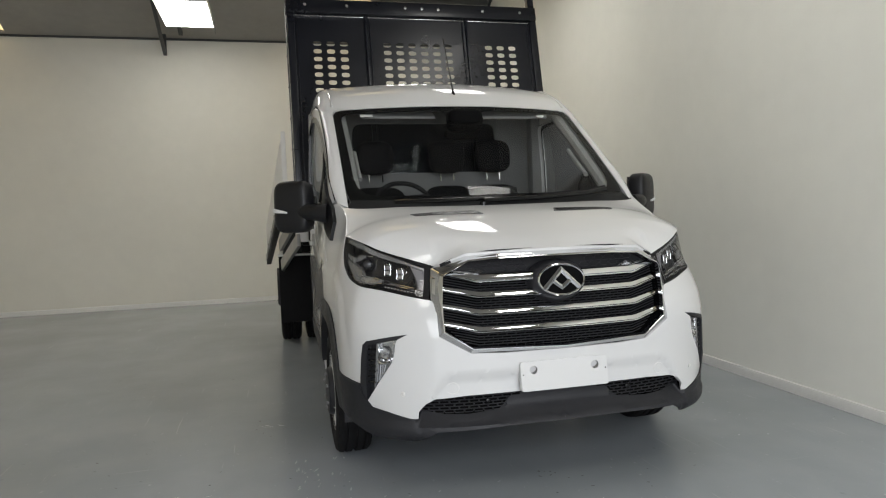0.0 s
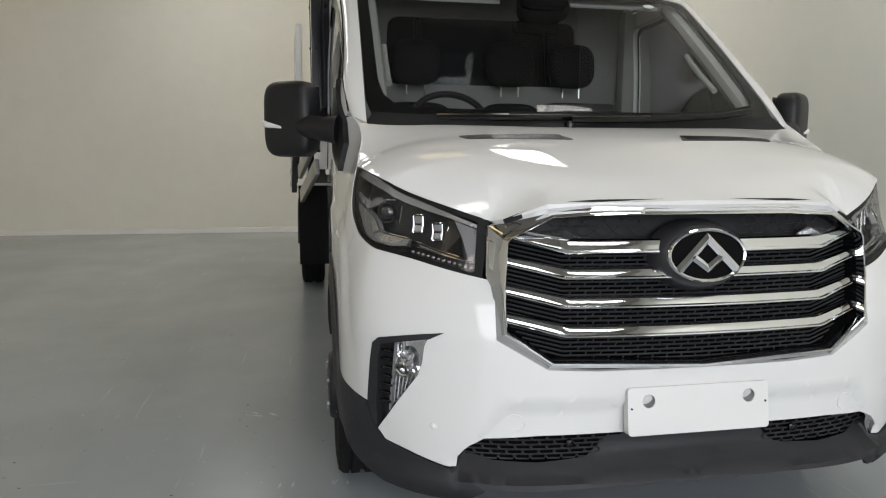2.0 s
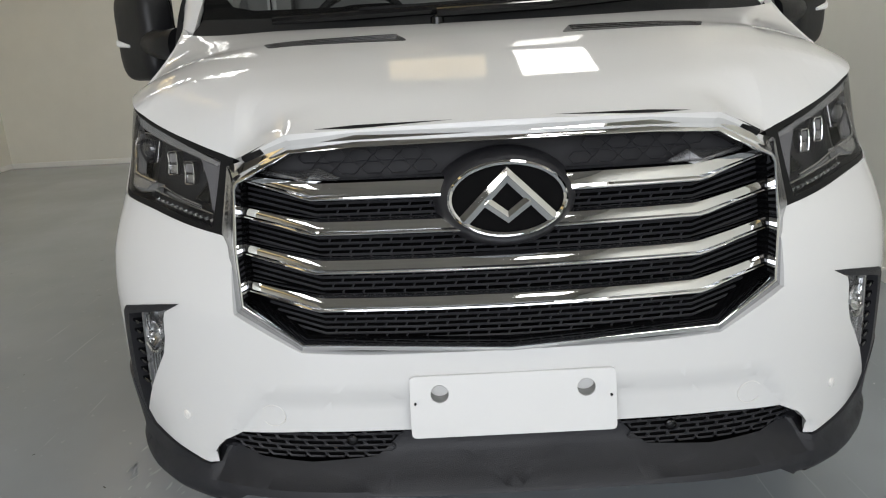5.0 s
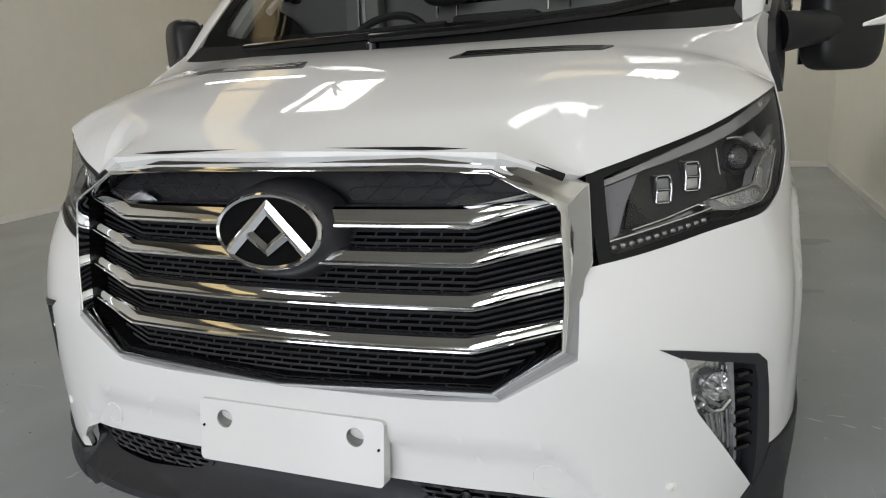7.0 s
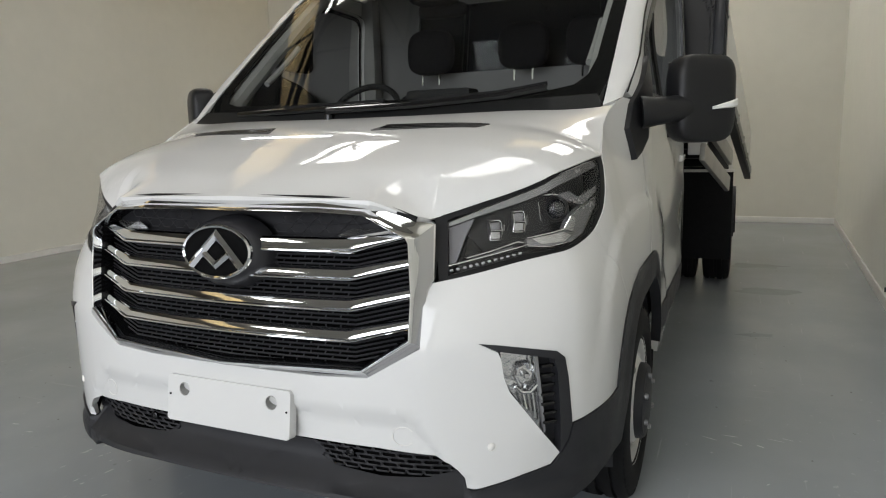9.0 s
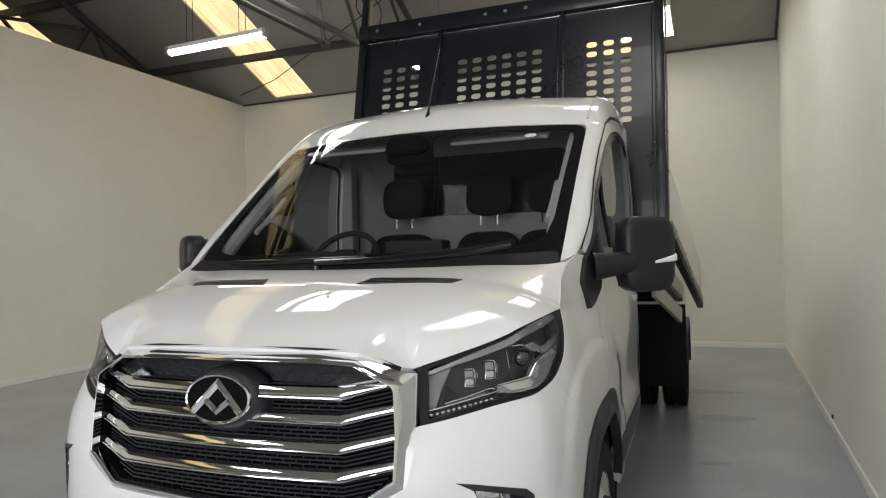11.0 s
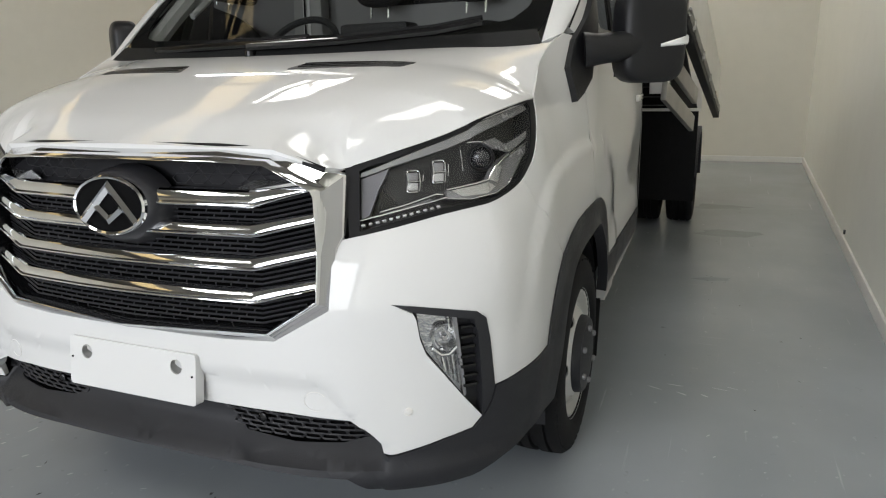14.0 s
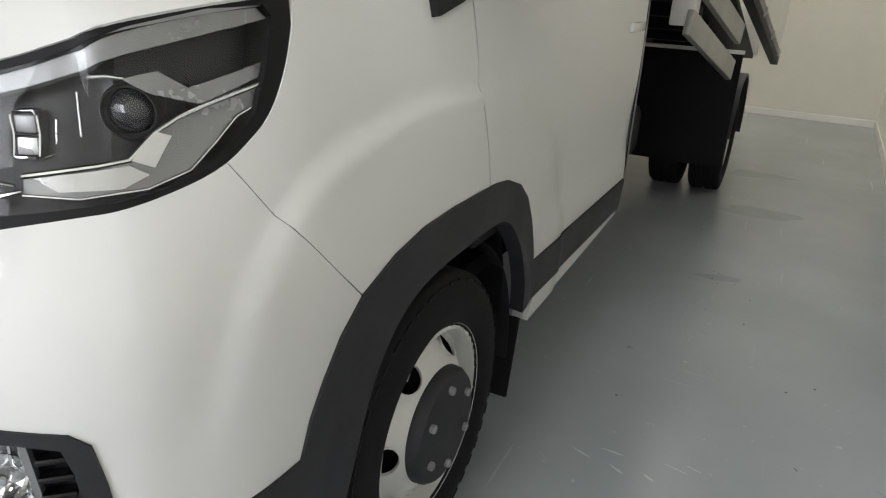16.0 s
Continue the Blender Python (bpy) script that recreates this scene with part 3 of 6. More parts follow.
# Serves the hung panels and two unseen ones added for their light.
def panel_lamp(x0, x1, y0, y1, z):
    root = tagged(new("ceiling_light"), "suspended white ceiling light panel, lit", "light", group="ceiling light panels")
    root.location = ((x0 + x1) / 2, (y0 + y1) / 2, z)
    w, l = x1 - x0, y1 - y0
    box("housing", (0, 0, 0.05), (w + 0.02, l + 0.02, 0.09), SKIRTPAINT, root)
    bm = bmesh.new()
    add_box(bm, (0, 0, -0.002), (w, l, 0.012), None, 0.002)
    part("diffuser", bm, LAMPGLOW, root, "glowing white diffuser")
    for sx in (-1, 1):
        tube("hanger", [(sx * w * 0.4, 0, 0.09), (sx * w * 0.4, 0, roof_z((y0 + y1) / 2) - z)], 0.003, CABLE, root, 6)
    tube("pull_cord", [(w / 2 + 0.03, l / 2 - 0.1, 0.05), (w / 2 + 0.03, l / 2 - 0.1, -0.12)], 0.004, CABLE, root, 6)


panel_lamp(-2.63, -1.97, 6.75, 7.95, 4.28)
panel_lamp(0.42, 1.08, 6.75, 7.9, 4.28)
panel_lamp(-2.93, -2.22, 3.3, 4.55, 4.26)
# Unseen panel added behind the camera to brighten the truck's front.
panel_lamp(0.5, 1.16, -3.4, -2.2, 4.3)
panel_lamp(0.51, 1.18, -0.02, 1.19, 4.3)
panel_lamp(0.60, 1.27, 3.45, 4.62, 4.3)
# Unseen panel added only to light the floor ahead of the truck.
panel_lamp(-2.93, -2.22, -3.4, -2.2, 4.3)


def batten(a, b):
    a, b = Vector(a), Vector(b)
    root = tagged(new("batten_light"), "hanging fluorescent batten light on thin wires, lit", "light")
    root.location = (a + b) / 2
    root.rotation_euler = (0, 0, math.atan2(b.y - a.y, b.x - a.x))
    l = (b - a).length
    box("body", (0, 0, 0.045), (l, 0.09, 0.05), SKIRTPAINT, root)
    bm = bmesh.new()
    add_tube(bm, [(-l / 2 + 0.03, 0, 0), (l / 2 - 0.03, 0, 0)], 0.045, 14)
    part("tube_cover", bm, TUBEGLOW, root, "glowing white tube cover")
    for s in (-1, 1):
        box("end_cap", (s * (l / 2), 0, 0.02), (0.05, 0.10, 0.10), TRIMGREY, root)
        for d in (-0.05, 0.05):
            tube("wire", [(s * l * 0.27 + d, 0, 0.07), (s * l * 0.27 + d, 0, 1.9)], 0.004, CABLE, root, 6)


batten((-4.79, 5.07, 4.05), (-3.29, 4.99, 4.05))

# ---- the truck: body surfaces ----
PLAN = np.array([(0, 0.020), (0.25, 0.024), (0.45, 0.034), (0.59, 0.062), (0.70, 0.104), (0.78, 0.147), (0.86, 0.202), (0.92, 0.255), (0.966, 0.32), (0.988, 0.42), (0.998, 0.56), (1.002, 0.75), (1.006, 1.1), (1.009, 1.6), (1.008, 2.2), (1.003, 2.70)])


def smooth_interp(v, xs, ys):
    """A smooth curve through the points, with no overshoot (monotone cubic)."""
    n = len(xs)
    if v <= xs[0]:
        return ys[0]
    if v >= xs[-1]:
        return ys[-1]
    i = max(0, min(n - 2, int(np.searchsorted(xs, v, side="right")) - 1))

    def slope(k):
        if k <= 0 or k >= n - 1:
            j = 0 if k <= 0 else n - 2
            return (ys[j + 1] - ys[j]) / (xs[j + 1] - xs[j])
        a = (ys[k] - ys[k - 1]) / (xs[k] - xs[k - 1])
        b = (ys[k + 1] - ys[k]) / (xs[k + 1] - xs[k])
        return 0.0 if a * b <= 0 else 2 * a * b / (a + b)
    h = xs[i + 1] - xs[i]
    t = (v - xs[i]) / h
    return (2 * t ** 3 - 3 * t * t + 1) * ys[i] + (t ** 3 - 2 * t * t + t) * h * slope(i) + (3 * t * t - 2 * t ** 3) * ys[i + 1] + (t ** 3 - t * t) * h * slope(i + 1)


def dense(pts, n=400, rounds=3):
    p = np.array(pts, float)
    for _ in range(rounds):
        q = np.empty((2 * len(p) - 2, p.shape[1]))
        q[0::2], q[1::2] = 0.75 * p[:-1] + 0.25 * p[1:], 0.25 * p[:-1] + 0.75 * p[1:]
        p = np.vstack([p[:1], q, p[-1:]])
    d = np.r_[0, np.cumsum(np.linalg.norm(np.diff(p, axis=0), axis=1))]
    s = np.linspace(0, d[-1], n)
    return s, np.stack([np.interp(s, d, p[:, k]) for k in range(p.shape[1])], 1)


CS, CP = dense(PLAN)
CT = np.gradient(CP, CS, axis=0)
CT /= np.linalg.norm(CT, axis=1)[:, None]
TOP_X = int(np.argmax(CP[:, 0]))


def sx(x):
    """The run along the plan line at which the body is x wide."""
    return float(np.interp(x, CP[:TOP_X, 0], CS[:TOP_X]))


def sy(y):
    """The run along the plan line at which the body is y behind the nose."""
    return float(np.interp(y, CP[:, 1], CS))


OFF_FRONT = ([0.25, 0.33, 0.5, 0.76, 0.86, 0.945, 1.0, 1.1, 1.25], [0.05, 0.0, 0.0, 0.0, 0.022, 0.058, 0.085, 0.125, 0.18])
OFF_CORNER = ([0.76, 0.86, 0.945, 1.0, 1.1, 1.24, 1.35], [0.0, 0.006, 0.026, 0.046, 0.068, 0.062, 0.03])
OFF_WING = ([0.25, 0.4, 0.55, 0.8, 1.0, 1.1, 1.23, 1.32, 1.42], [0.03, 0.01, 0.0, 0.0, 0.012, 0.025, 0.055, 0.085, 0.115])
OFF_DOOR = ([0.25, 0.4, 0.55, 1.0, 1.4, 1.7, 2.0, 2.2], [0.02, 0.01, 0.0, 0.0, 0.008, 0.012, 0.030, 0.048])
WHEEL_Y, WHEEL_Z, REAR_Y = 1.0, 0.35, 4.96
# reach of the swelling round the front wheel, by the angle above the axle
SWELL = ([0.0, 31.0, 45.0, 58.0, 75.0, 89.0, 104.0, 114.0, 122.0, 130.0, 137.0, 146.0, 180.0], [0.85, 0.847, 0.834, 0.812, 0.768, 0.740, 0.742, 0.766, 0.782, 0.776, 0.764, 0.736, 0.70])


def side(s, z):
    """The outer skin of nose, wings and doors."""
    s0 = max(s, 0.0)
    x, y = float(np.interp(s0, CS, CP[:, 0])), float(np.interp(s0, CS, CP[:, 1]))
    tx, ty = float(np.interp(s0, CS, CT[:, 0])), float(np.interp(s0, CS, CT[:, 1]))
    nx, ny = ty, -tx
    f = smooth01(y, 0.75, 1.25)
    lateral = (1 - f) * smooth_interp(z, *OFF_WING) + f * smooth_interp(z, *OFF_DOOR)
    lateral += smooth_interp(z, *OFF_CORNER) * (1 - smooth01(y, 0.28, 0.62))
    off = nx * nx * lateral + ny * ny * smooth_interp(z, *OFF_FRONT)
    # the corners of the bumper are drawn in towards their foot
    off += 0.010 * 4 * nx * nx * ny * ny * (1 - smooth01(z, 0.42, 0.60)) * smooth01(x, 0.80, 0.90)
    # the cab narrows towards the pillars
    off += 0.05 * smooth01(z, 1.36, 1.72) * (1 - smooth01(y, 1.45, 2.35))
    # swelling round the front wheel
    r = math.hypot(y - WHEEL_Y, z - WHEEL_Z)
    brim = smooth_interp(math.degrees(math.atan2(z - WHEEL_Z, y - WHEEL_Y)), *SWELL)
    off -= 0.013 * (1 - smooth01(r, brim - 0.034, brim + 0.004)) * smooth01(y, 0.30, 0.48) * (1 - 0.45 * smooth01(y, 1.05, 1.65))
    # hollow along the lower door
    if y > 1.5:
        off += 0.010 * (smooth01(z, 0.60, 0.72) - smooth01(z, 0.72, 1.0)) * smooth01(y, 1.5, 1.8)
    # the middle of the bumper falls back a little below its crease, which runs down to the tip at both ends
    if x < 0.74 and z < 0.64:
        brink = 0.595 - 0.16 * smooth01(x, 0.545, 0.70)
        off += 0.016 * (1 - smooth01(z, brink - 0.024, brink)) * (1 - smooth01(x, 0.69, 0.71))
    return (x - nx * off if s >= 0 else s, y - ny * off, z)


# bonnet
BZ = ([-0.02, 0.066, 0.12, 0.2, 0.3, 0.45, 0.6, 0.8, 1.0], [1.128, 1.168, 1.192, 1.226, 1.263, 1.311, 1.349, 1.385, 1.408])
# head of the lamp and foot of the lamp, as run and height
LAMP_HEAD = ([0.632, 0.70, 0.774, 0.85, 0.95, 1.05, 1.15, 1.24, 1.31, 1.356], [1.103, 1.120, 1.138, 1.156, 1.180, 1.202, 1.222, 1.237, 1.245, 1.246])
HL_A, HL_B = 0.632, 1.356


HL_TOP = [(float(a), smooth_interp(float(a), *LAMP_HEAD)) for a in np.linspace(HL_A, HL_B, 28)]
EDGE = [(0.0, 0.066, 1.167), (0.446, 0.097, 1.156), (0.556, 0.156, 1.107)] + [side(s, z) for s, z in HL_TOP] + [tuple(c - (0.003 if i == 0 else 0) for i, c in enumerate(side(sy(y), z))) for y, z in ((0.70, 1.288), (0.80, 1.346), (0.92, 1.400))]
EX, EY, EZ = (np.array(c) for c in zip(*EDGE))


def bonnet_z(x, y):
    x = abs(x)
    base = smooth_interp(y, *BZ)
    yy = max(y, 0.156)
    x1 = smooth_interp(yy, EY, EX)
    drop = max(0.0, smooth_interp(yy, *BZ) - smooth_interp(yy, EY, EZ))
    k = min(1.15, x / x1)
    fall = drop * (0.08 * k ** 2 + 0.92 * k ** 6.5)
    # towards the grille the edge runs straight and then down a chamfer
    front_y, front_z = float(np.interp(x, EX[:3], EY[:3])), float(np.interp(x, EX[:3], EZ[:3]))
    near = (1 - smooth01(y, front_y, front_y + 0.13)) * (1 - smooth01(x, 0.54, 0.58))
    z = base - fall + near * (front_z - smooth_interp(front_y, *BZ) + fall)
    # shallow raised field between the vents
    z += 0.004 * (1 - smooth01(x, 0.34 + 0.25 * y, 0.56 + 0.25 * y)) * smooth01(y, 0.10, 0.6)
    return z


def bonnet_surf(a, b):
    return (a, b, bonnet_z(a, b))


# windscreen, pillars and roof: stations from the cowl to the back of the cab
def upper(u, v):
    """u: 0 at the middle, 0.8 at the edge of the glass, 1 at the door line; v: 0 cowl, 1 head of the glass, 4 back of the roof."""
    st = [((0, 0.79, 1.378), (0.880, 0.925, 1.402), (0.985, 1.00, 1.43)),
          ((0, 1.625, 2.088), (0.862, 1.80, 2.080), (0.932, 1.86, 2.085)),
          ((0, 1.86, 2.245), (0.856, 1.98, 2.205), (0.940, 2.04, 2.146)),
          ((0, 2.25, 2.362), (0.856, 2.28, 2.312), (0.955, 2.32, 2.174)),
          ((0, 2.66, 2.390), (0.854, 2.66, 2.336), (0.962, 2.66, 2.178))]
    door = ([0, 0.25, 0.5, 0.75, 1.0], [1.00, 1.20, 1.42, 1.64, 1.86], [1.43, 1.59, 1.765, 1.93, 2.085])

    def curve(k, uu):
        c, e, d = (np.array(p, float) for p in st[k])
        d[0] = side(sy(d[1]), d[2])[0] - 0.002
        if k == 0 or uu <= 0.8:
            t = min(uu, 0.8) / 0.8
            p = c + (e - c) * np.array([t, t * t, t * t])
            if uu > 0.8:
                p = e + (d - e) * (uu - 0.8) / 0.2
            return p
        t = (uu - 0.8) / 0.2
        # rounded shoulder
        m = np.array([e[0] + 0.75 * (d[0] - e[0]), (e[1] + d[1]) / 2, max(e[2], d[2]) + 0.012])
        return (1 - t) ** 2 * e + 2 * t * (1 - t) * m + t * t * d
    if v <= 1:
        p = curve(0, u) * (1 - v) + curve(1, u) * v
        bulge = math.sin(math.pi * min(max(v, 0), 1))
        n = np.array([0, -0.6, 0.75])
        p = p + n * 0.022 * bulge * (1 - (min(u, 0.8) / 0.8) ** 2 * 0.5)
        if u > 0.8:
            t = (u - 0.8) / 0.2
            dy, dz = np.interp(v, door[0], door[1]), np.interp(v, door[0], door[2])
            dx = side(sy(dy), dz)[0] - 0.002
            e = curve(0, 0.8) * (1 - v) + curve(1, 0.8) * v + n * 0.022 * bulge * 0.5
            m = np.array([e[0] + 0.80 * (dx - e[0]), e[1] + 0.25 * (dy - e[1]), e[2] + 0.25 * (dz - e[2]) + 0.01])
            p = (1 - t) ** 2 * e + 2 * t * (1 - t) * m + t * t * np.array([dx, dy, dz])
        return tuple(p)
    k = min(int(v), 3)
    t = v - k
    p0, p1, p2, p3 = curve(max(k - 1, 1), u), curve(k, u), curve(k + 1, u), curve(min(k + 2, 4), u)
    p = 0.5 * (2 * p1 + (p2 - p0) * t + (2 * p0 - 5 * p1 + 4 * p2 - p3) * t * t + (3 * p1 - p0 - 3 * p2 + p3) * t ** 3)
    return tuple(p)


truck = tagged(new("tipper_truck"), "white single-cab tipper truck with chrome grille and black raised tray headboard", "truck")


def pair(name, poly, surf, mat, label="", parent=None, **kw):
    return [panel(name, poly, surf, mat, parent or truck, label, mirror=k, **kw) for k in (0, 1)]


# outlines in (run, height)
ARCH = [(0.529, 0.569), (0.553, 0.63), (0.587, 0.685), (0.63, 0.741), (0.689, 0.790), (0.79, 0.831), (0.89, 0.852), (1.0, 0.860), (1.12, 0.862), (1.22, 0.861), (1.29, 0.853), (1.37, 0.825), (1.435, 0.775), (1.484, 0.70), (1.515, 0.63), (1.535, 0.565)]
ARCH_IN = [(0.640, 0.36), (0.645, 0.43), (0.672, 0.56), (0.735, 0.665), (0.82, 0.732), (0.93, 0.757), (1.05, 0.764), (1.18, 0.773), (1.29, 0.758), (1.36, 0.70), (1.41, 0.62), (1.45, 0.53), (1.475, 0.43)]


def yz(pts):
    return [(sy(y), z) for y, z in pts]


BUMPER_SEAM = [(1.262, 0.966), (1.312, 0.912), (1.358, 0.862)]
DOOR_SEAM = [(1.06, 1.42), (1.078, 1.33), (1.105, 1.20), (1.121, 1.12), (1.114, 1.076), (1.130, 1.03), (1.150, 0.98), (1.170, 0.92), (1.183, 0.8615)]
HL_LOW = [(0.646, 0.945), (0.70, 0.954), (0.761, 0.965), (0.82, 0.976), (0.89, 0.989), (0.985, 1.0), (1.06, 1.005), (1.146, 1.022), (1.205, 1.041), (1.245, 1.068), (1.282, 1.097), (1.324, 1.162), (1.348, 1.210)]
HL = [tuple(float(v) for v in p) for p in dense(HL_LOW, 44)[1]]
SEAM_AT = min(range(44), key=lambda i: abs(HL[i][0] - 1.205))
HL_OUT = HL + HL_TOP[::-1]
FOG_TOP = [(0.745, 0.793), (0.80, 0.786), (0.87, 0.774), (0.955, 0.757)]
FOG = FOG_TOP + [(0.978, 0.738), (0.989, 0.68), (0.996, 0.61), (1.003, 0.550), (0.992, 0.505), (0.970, 0.469), (0.921, 0.529), (0.854, 0.620), (0.824, 0.660), (0.810, 0.70), (0.803, 0.750), (0.795, 0.768)]

front_bumper = [(0, 0.688), (0.30, 0.689), (0.449, 0.697), (sx(0.592), 0.782), (sx(0.597), 0.85), (sx(0.601), 0.92), (sx(0.615), 0.940)] + HL[:SEAM_AT + 1] + BUMPER_SEAM + yz(ARCH[4::-1]) + [(1.10, 0.560), (1.018, 0.552)] + FOG[7:3:-1] + FOG_TOP[::-1] + FOG[15:9:-1] + [(0.970, 0.4685), (0.942, 0.440), (0.86, 0.427), (0.80, 0.412), (0.74, 0.398), (0.708, 0.396), (0.703, 0.430), (0.685, 0.452), (0.665, 0.470), (0.627, 0.486), (0.466, 0.498), (0.215, 0.499), (0, 0.499)]
panel("front_bumper", front_bumper, side, PAINT, truck, "glossy white painted front bumper", both=True, depth=0.02, step=0.025, sharp=35)

wing = HL[SEAM_AT + 1:] + [(1.361, 1.246), (1.372, 1.257)] + [(sy(0.70), 1.291), (sy(0.78), 1.338), (sy(0.88), 1.386), (sy(0.93), 1.405), (sy(0.99), 1.428)] + yz(DOOR_SEAM) + yz(ARCH[8:4:-1]) + [(sy(0.689) + 0.002, 0.792), (1.3590, 0.8626), (1.3130, 0.9126), (1.2630, 0.9666), (HL[SEAM_AT][0] + 0.001, HL[SEAM_AT][1] + 0.0006)]
wing = [p for i, p in enumerate(wing) if i == 0 or p != wing[i - 1]]
pair("front_wing", wing, side, PAINT, "white painted front wing", depth=0.02, step=0.016)

door = yz([(a + 0.0045, b + (0.005 if i == 0 else 0)) for i, (a, b) in enumerate(DOOR_SEAM)]) + yz(ARCH[9:]) + yz([(1.70, 0.563), (2.30, 0.560), (2.645, 0.556), (2.650, 1.2), (2.645, 1.9), (2.62, 2.10), (2.55, 2.155), (2.32, 2.163), (2.04, 2.137), (1.865, 2.080), (1.645, 1.925), (1.425, 1.76), (1.205, 1.585), (1.03, 1.445)])
window = rounded(yz([(1.17, 1.43), (2.52, 1.42), (2.53, 2.06), (2.15, 2.075), (1.98, 2.04), (1.82, 1.965), (1.50, 1.73), (1.28, 1.56)]), 0.06)
doors = pair("door", door, side, PAINT, "white cab door", depth=0.03, step=0.04, holes=[window[::-1]])
for k, d in enumerate(doors):
    ring = rounded(yz([(1.15, 1.415), (2.535, 1.405), (2.545, 2.075), (2.15, 2.09), (1.97, 2.055), (1.805, 1.975), (1.485, 1.74), (1.26, 1.565)]), 0.06)
    inner = rounded(yz([(1.21, 1.455), (2.50, 1.445), (2.505, 2.035), (2.15, 2.05), (1.99, 2.015), (1.84, 1.945), (1.525, 1.715), (1.31, 1.55)]), 0.06)
    panel("window_seal", ring, side, GLOSSBLACK, d, mirror=k, holes=[inner[::-1]], grow=0.002, depth=0.012, step=0.06)
    glass = panel("window_glass", inner, side, SIDEGLASS, d, "tinted side window", mirror=k, grow=-0.006, skirt=False, step=0.08)
    glass.visible_shadow = False
    sg = 1 if k == 0 else -1
    # divider of the front quarter light
    bm = bmesh.new()
    add_tube(bm, [Vector((sg * side(sy(1.62), z)[0] - sg * 0.006, 1.62 + (z - 1.43) * 0.02, z)) for z in (1.43, 1.6, 1.7, 1.79)], 0.012, 6)
    part("window_divider", bm, GLOSSBLACK, d)
    # thin black tube drawn in for the dark gap round the door
    gap_line = [(1.03, 1.447), (1.205, 1.587), (1.425, 1.762), (1.645, 1.927), (1.865, 2.082), (2.04, 2.139), (2.32, 2.165), (2.55, 2.157), (2.62, 2.102), (2.648, 1.9), (2.652, 1.2), (2.648, 0.6)]
    tube("door_gap_line", [(sg * side(sy(y), z)[0], side(sy(y), z)[1], z) for y, z in gap_line], 0.0032, GLOSSBLACK, d, 6)
    # handle at the back edge of the door
    bm = bmesh.new()
    add_box(bm, (sg * 1.006, 2.48, 1.16), (0.024, 0.20, 0.035), None, 0.010)
    part("door_handle", bm, PAINT, d)

# black cladding: arch flare, bumper corner, sill band
clad = yz([(0.40, 0.36)]) + [(1.031, 0.337), (0.936, 0.304), (0.835, 0.297), (0.705, 0.288), (0.665, 0.308), (0.616, 0.340), (0.3, 0.349), (0, 0.350), (0, 0.492), (0.20, 0.489), (0.240, 0.484), (0.282, 0.436), (0.312, 0.415), (0.465, 0.406), (0.60, 0.410), (0.690, 0.426), (0.701, 0.428), (0.706, 0.393), (0.74, 0.395), (0.80, 0.409), (0.86, 0.424), (0.944, 0.437), (0.974, 0.467), (0.996, 0.503), (1.007, 0.548), (1.018, 0.549), (1.10, 0.557)] + yz(ARCH[0:1]) + yz(ARCH[1:]) + yz([(1.70, 0.560), (2.30, 0.557), (2.645, 0.553), (2.645, 0.425), (2.0, 0.430), (1.56, 0.432), (1.52, 0.44)]) + yz([tuple(float(v) for v in q) for q in dense(ARCH_IN, 44)[1]][::-1])
clad = clad[1:] + clad[:1]


def clad_surf(s, z):
    """The cladding stands proud of the skin, and the lip of the bumper juts out at its foot."""
    x, y, zz = side(s, z)
    tx, ty = float(np.interp(max(s, 0), CS, CT[:, 0])), float(np.interp(max(s, 0), CS, CT[:, 1]))
    nx, ny = ty, -tx
    out = 0.006
    r = math.hypot(y - WHEEL_Y - 0.05, z - 0.30)
    out += 0.010 * (1 - smooth01(abs(r - 0.46), 0.02, 0.07)) * smooth01(y, 0.5, 0.7)
    w = 1 - smooth01(y, 0.30, 0.50)
    lip = smooth01(z, 0.282, 0.31) * (1 - smooth01(z, 0.355, 0.375))
    out += w * (0.026 if x < 0.69 else 0.012) * lip
    # above its lip the middle leans back towards the intake
    out -= 0.05 * smooth01(z, 0.365, 0.44) * (1 - smooth01(x, 0.68, 0.705))
    return (x + nx * out if s >= 0 else s, y + ny * out, zz)


panel("lower_cladding", clad, clad_surf, PLASTIC, truck, "textured black plastic lower bumper, arches and sill band", both=True, depth=0.04, step=0.02, sharp=35)
sill = yz([(1.590, 0.350), (2.64, 0.400), (2.645, 0.424), (2.0, 0.429), (1.60, 0.431)])
pair("sill", sill, side, PAINT, "white painted sill below the door", depth=0.05, step=0.05)

# near-black shell added so the gaps read as shaded and let no light through
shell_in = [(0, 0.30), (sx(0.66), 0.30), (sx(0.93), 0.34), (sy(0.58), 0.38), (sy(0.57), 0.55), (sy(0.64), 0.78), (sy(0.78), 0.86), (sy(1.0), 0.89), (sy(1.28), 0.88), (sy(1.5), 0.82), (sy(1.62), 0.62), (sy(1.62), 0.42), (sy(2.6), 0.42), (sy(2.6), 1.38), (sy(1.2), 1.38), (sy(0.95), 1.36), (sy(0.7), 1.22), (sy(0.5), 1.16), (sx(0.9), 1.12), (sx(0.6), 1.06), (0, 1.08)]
panel("gap_shade_shell", shell_in, side, DARK, truck, "near-black sheet put in for the shade behind gaps", both=True, grow=-0.075, skirt=False, step=0.06)

# bonnet
bonnet = [(0, 0.066)] + [(x, y) for x, y, z in EDGE[1:]] + [(0.75, 0.885), (0.60, 0.848), (0.40, 0.812), (0.20, 0.794), (0, 0.788)]


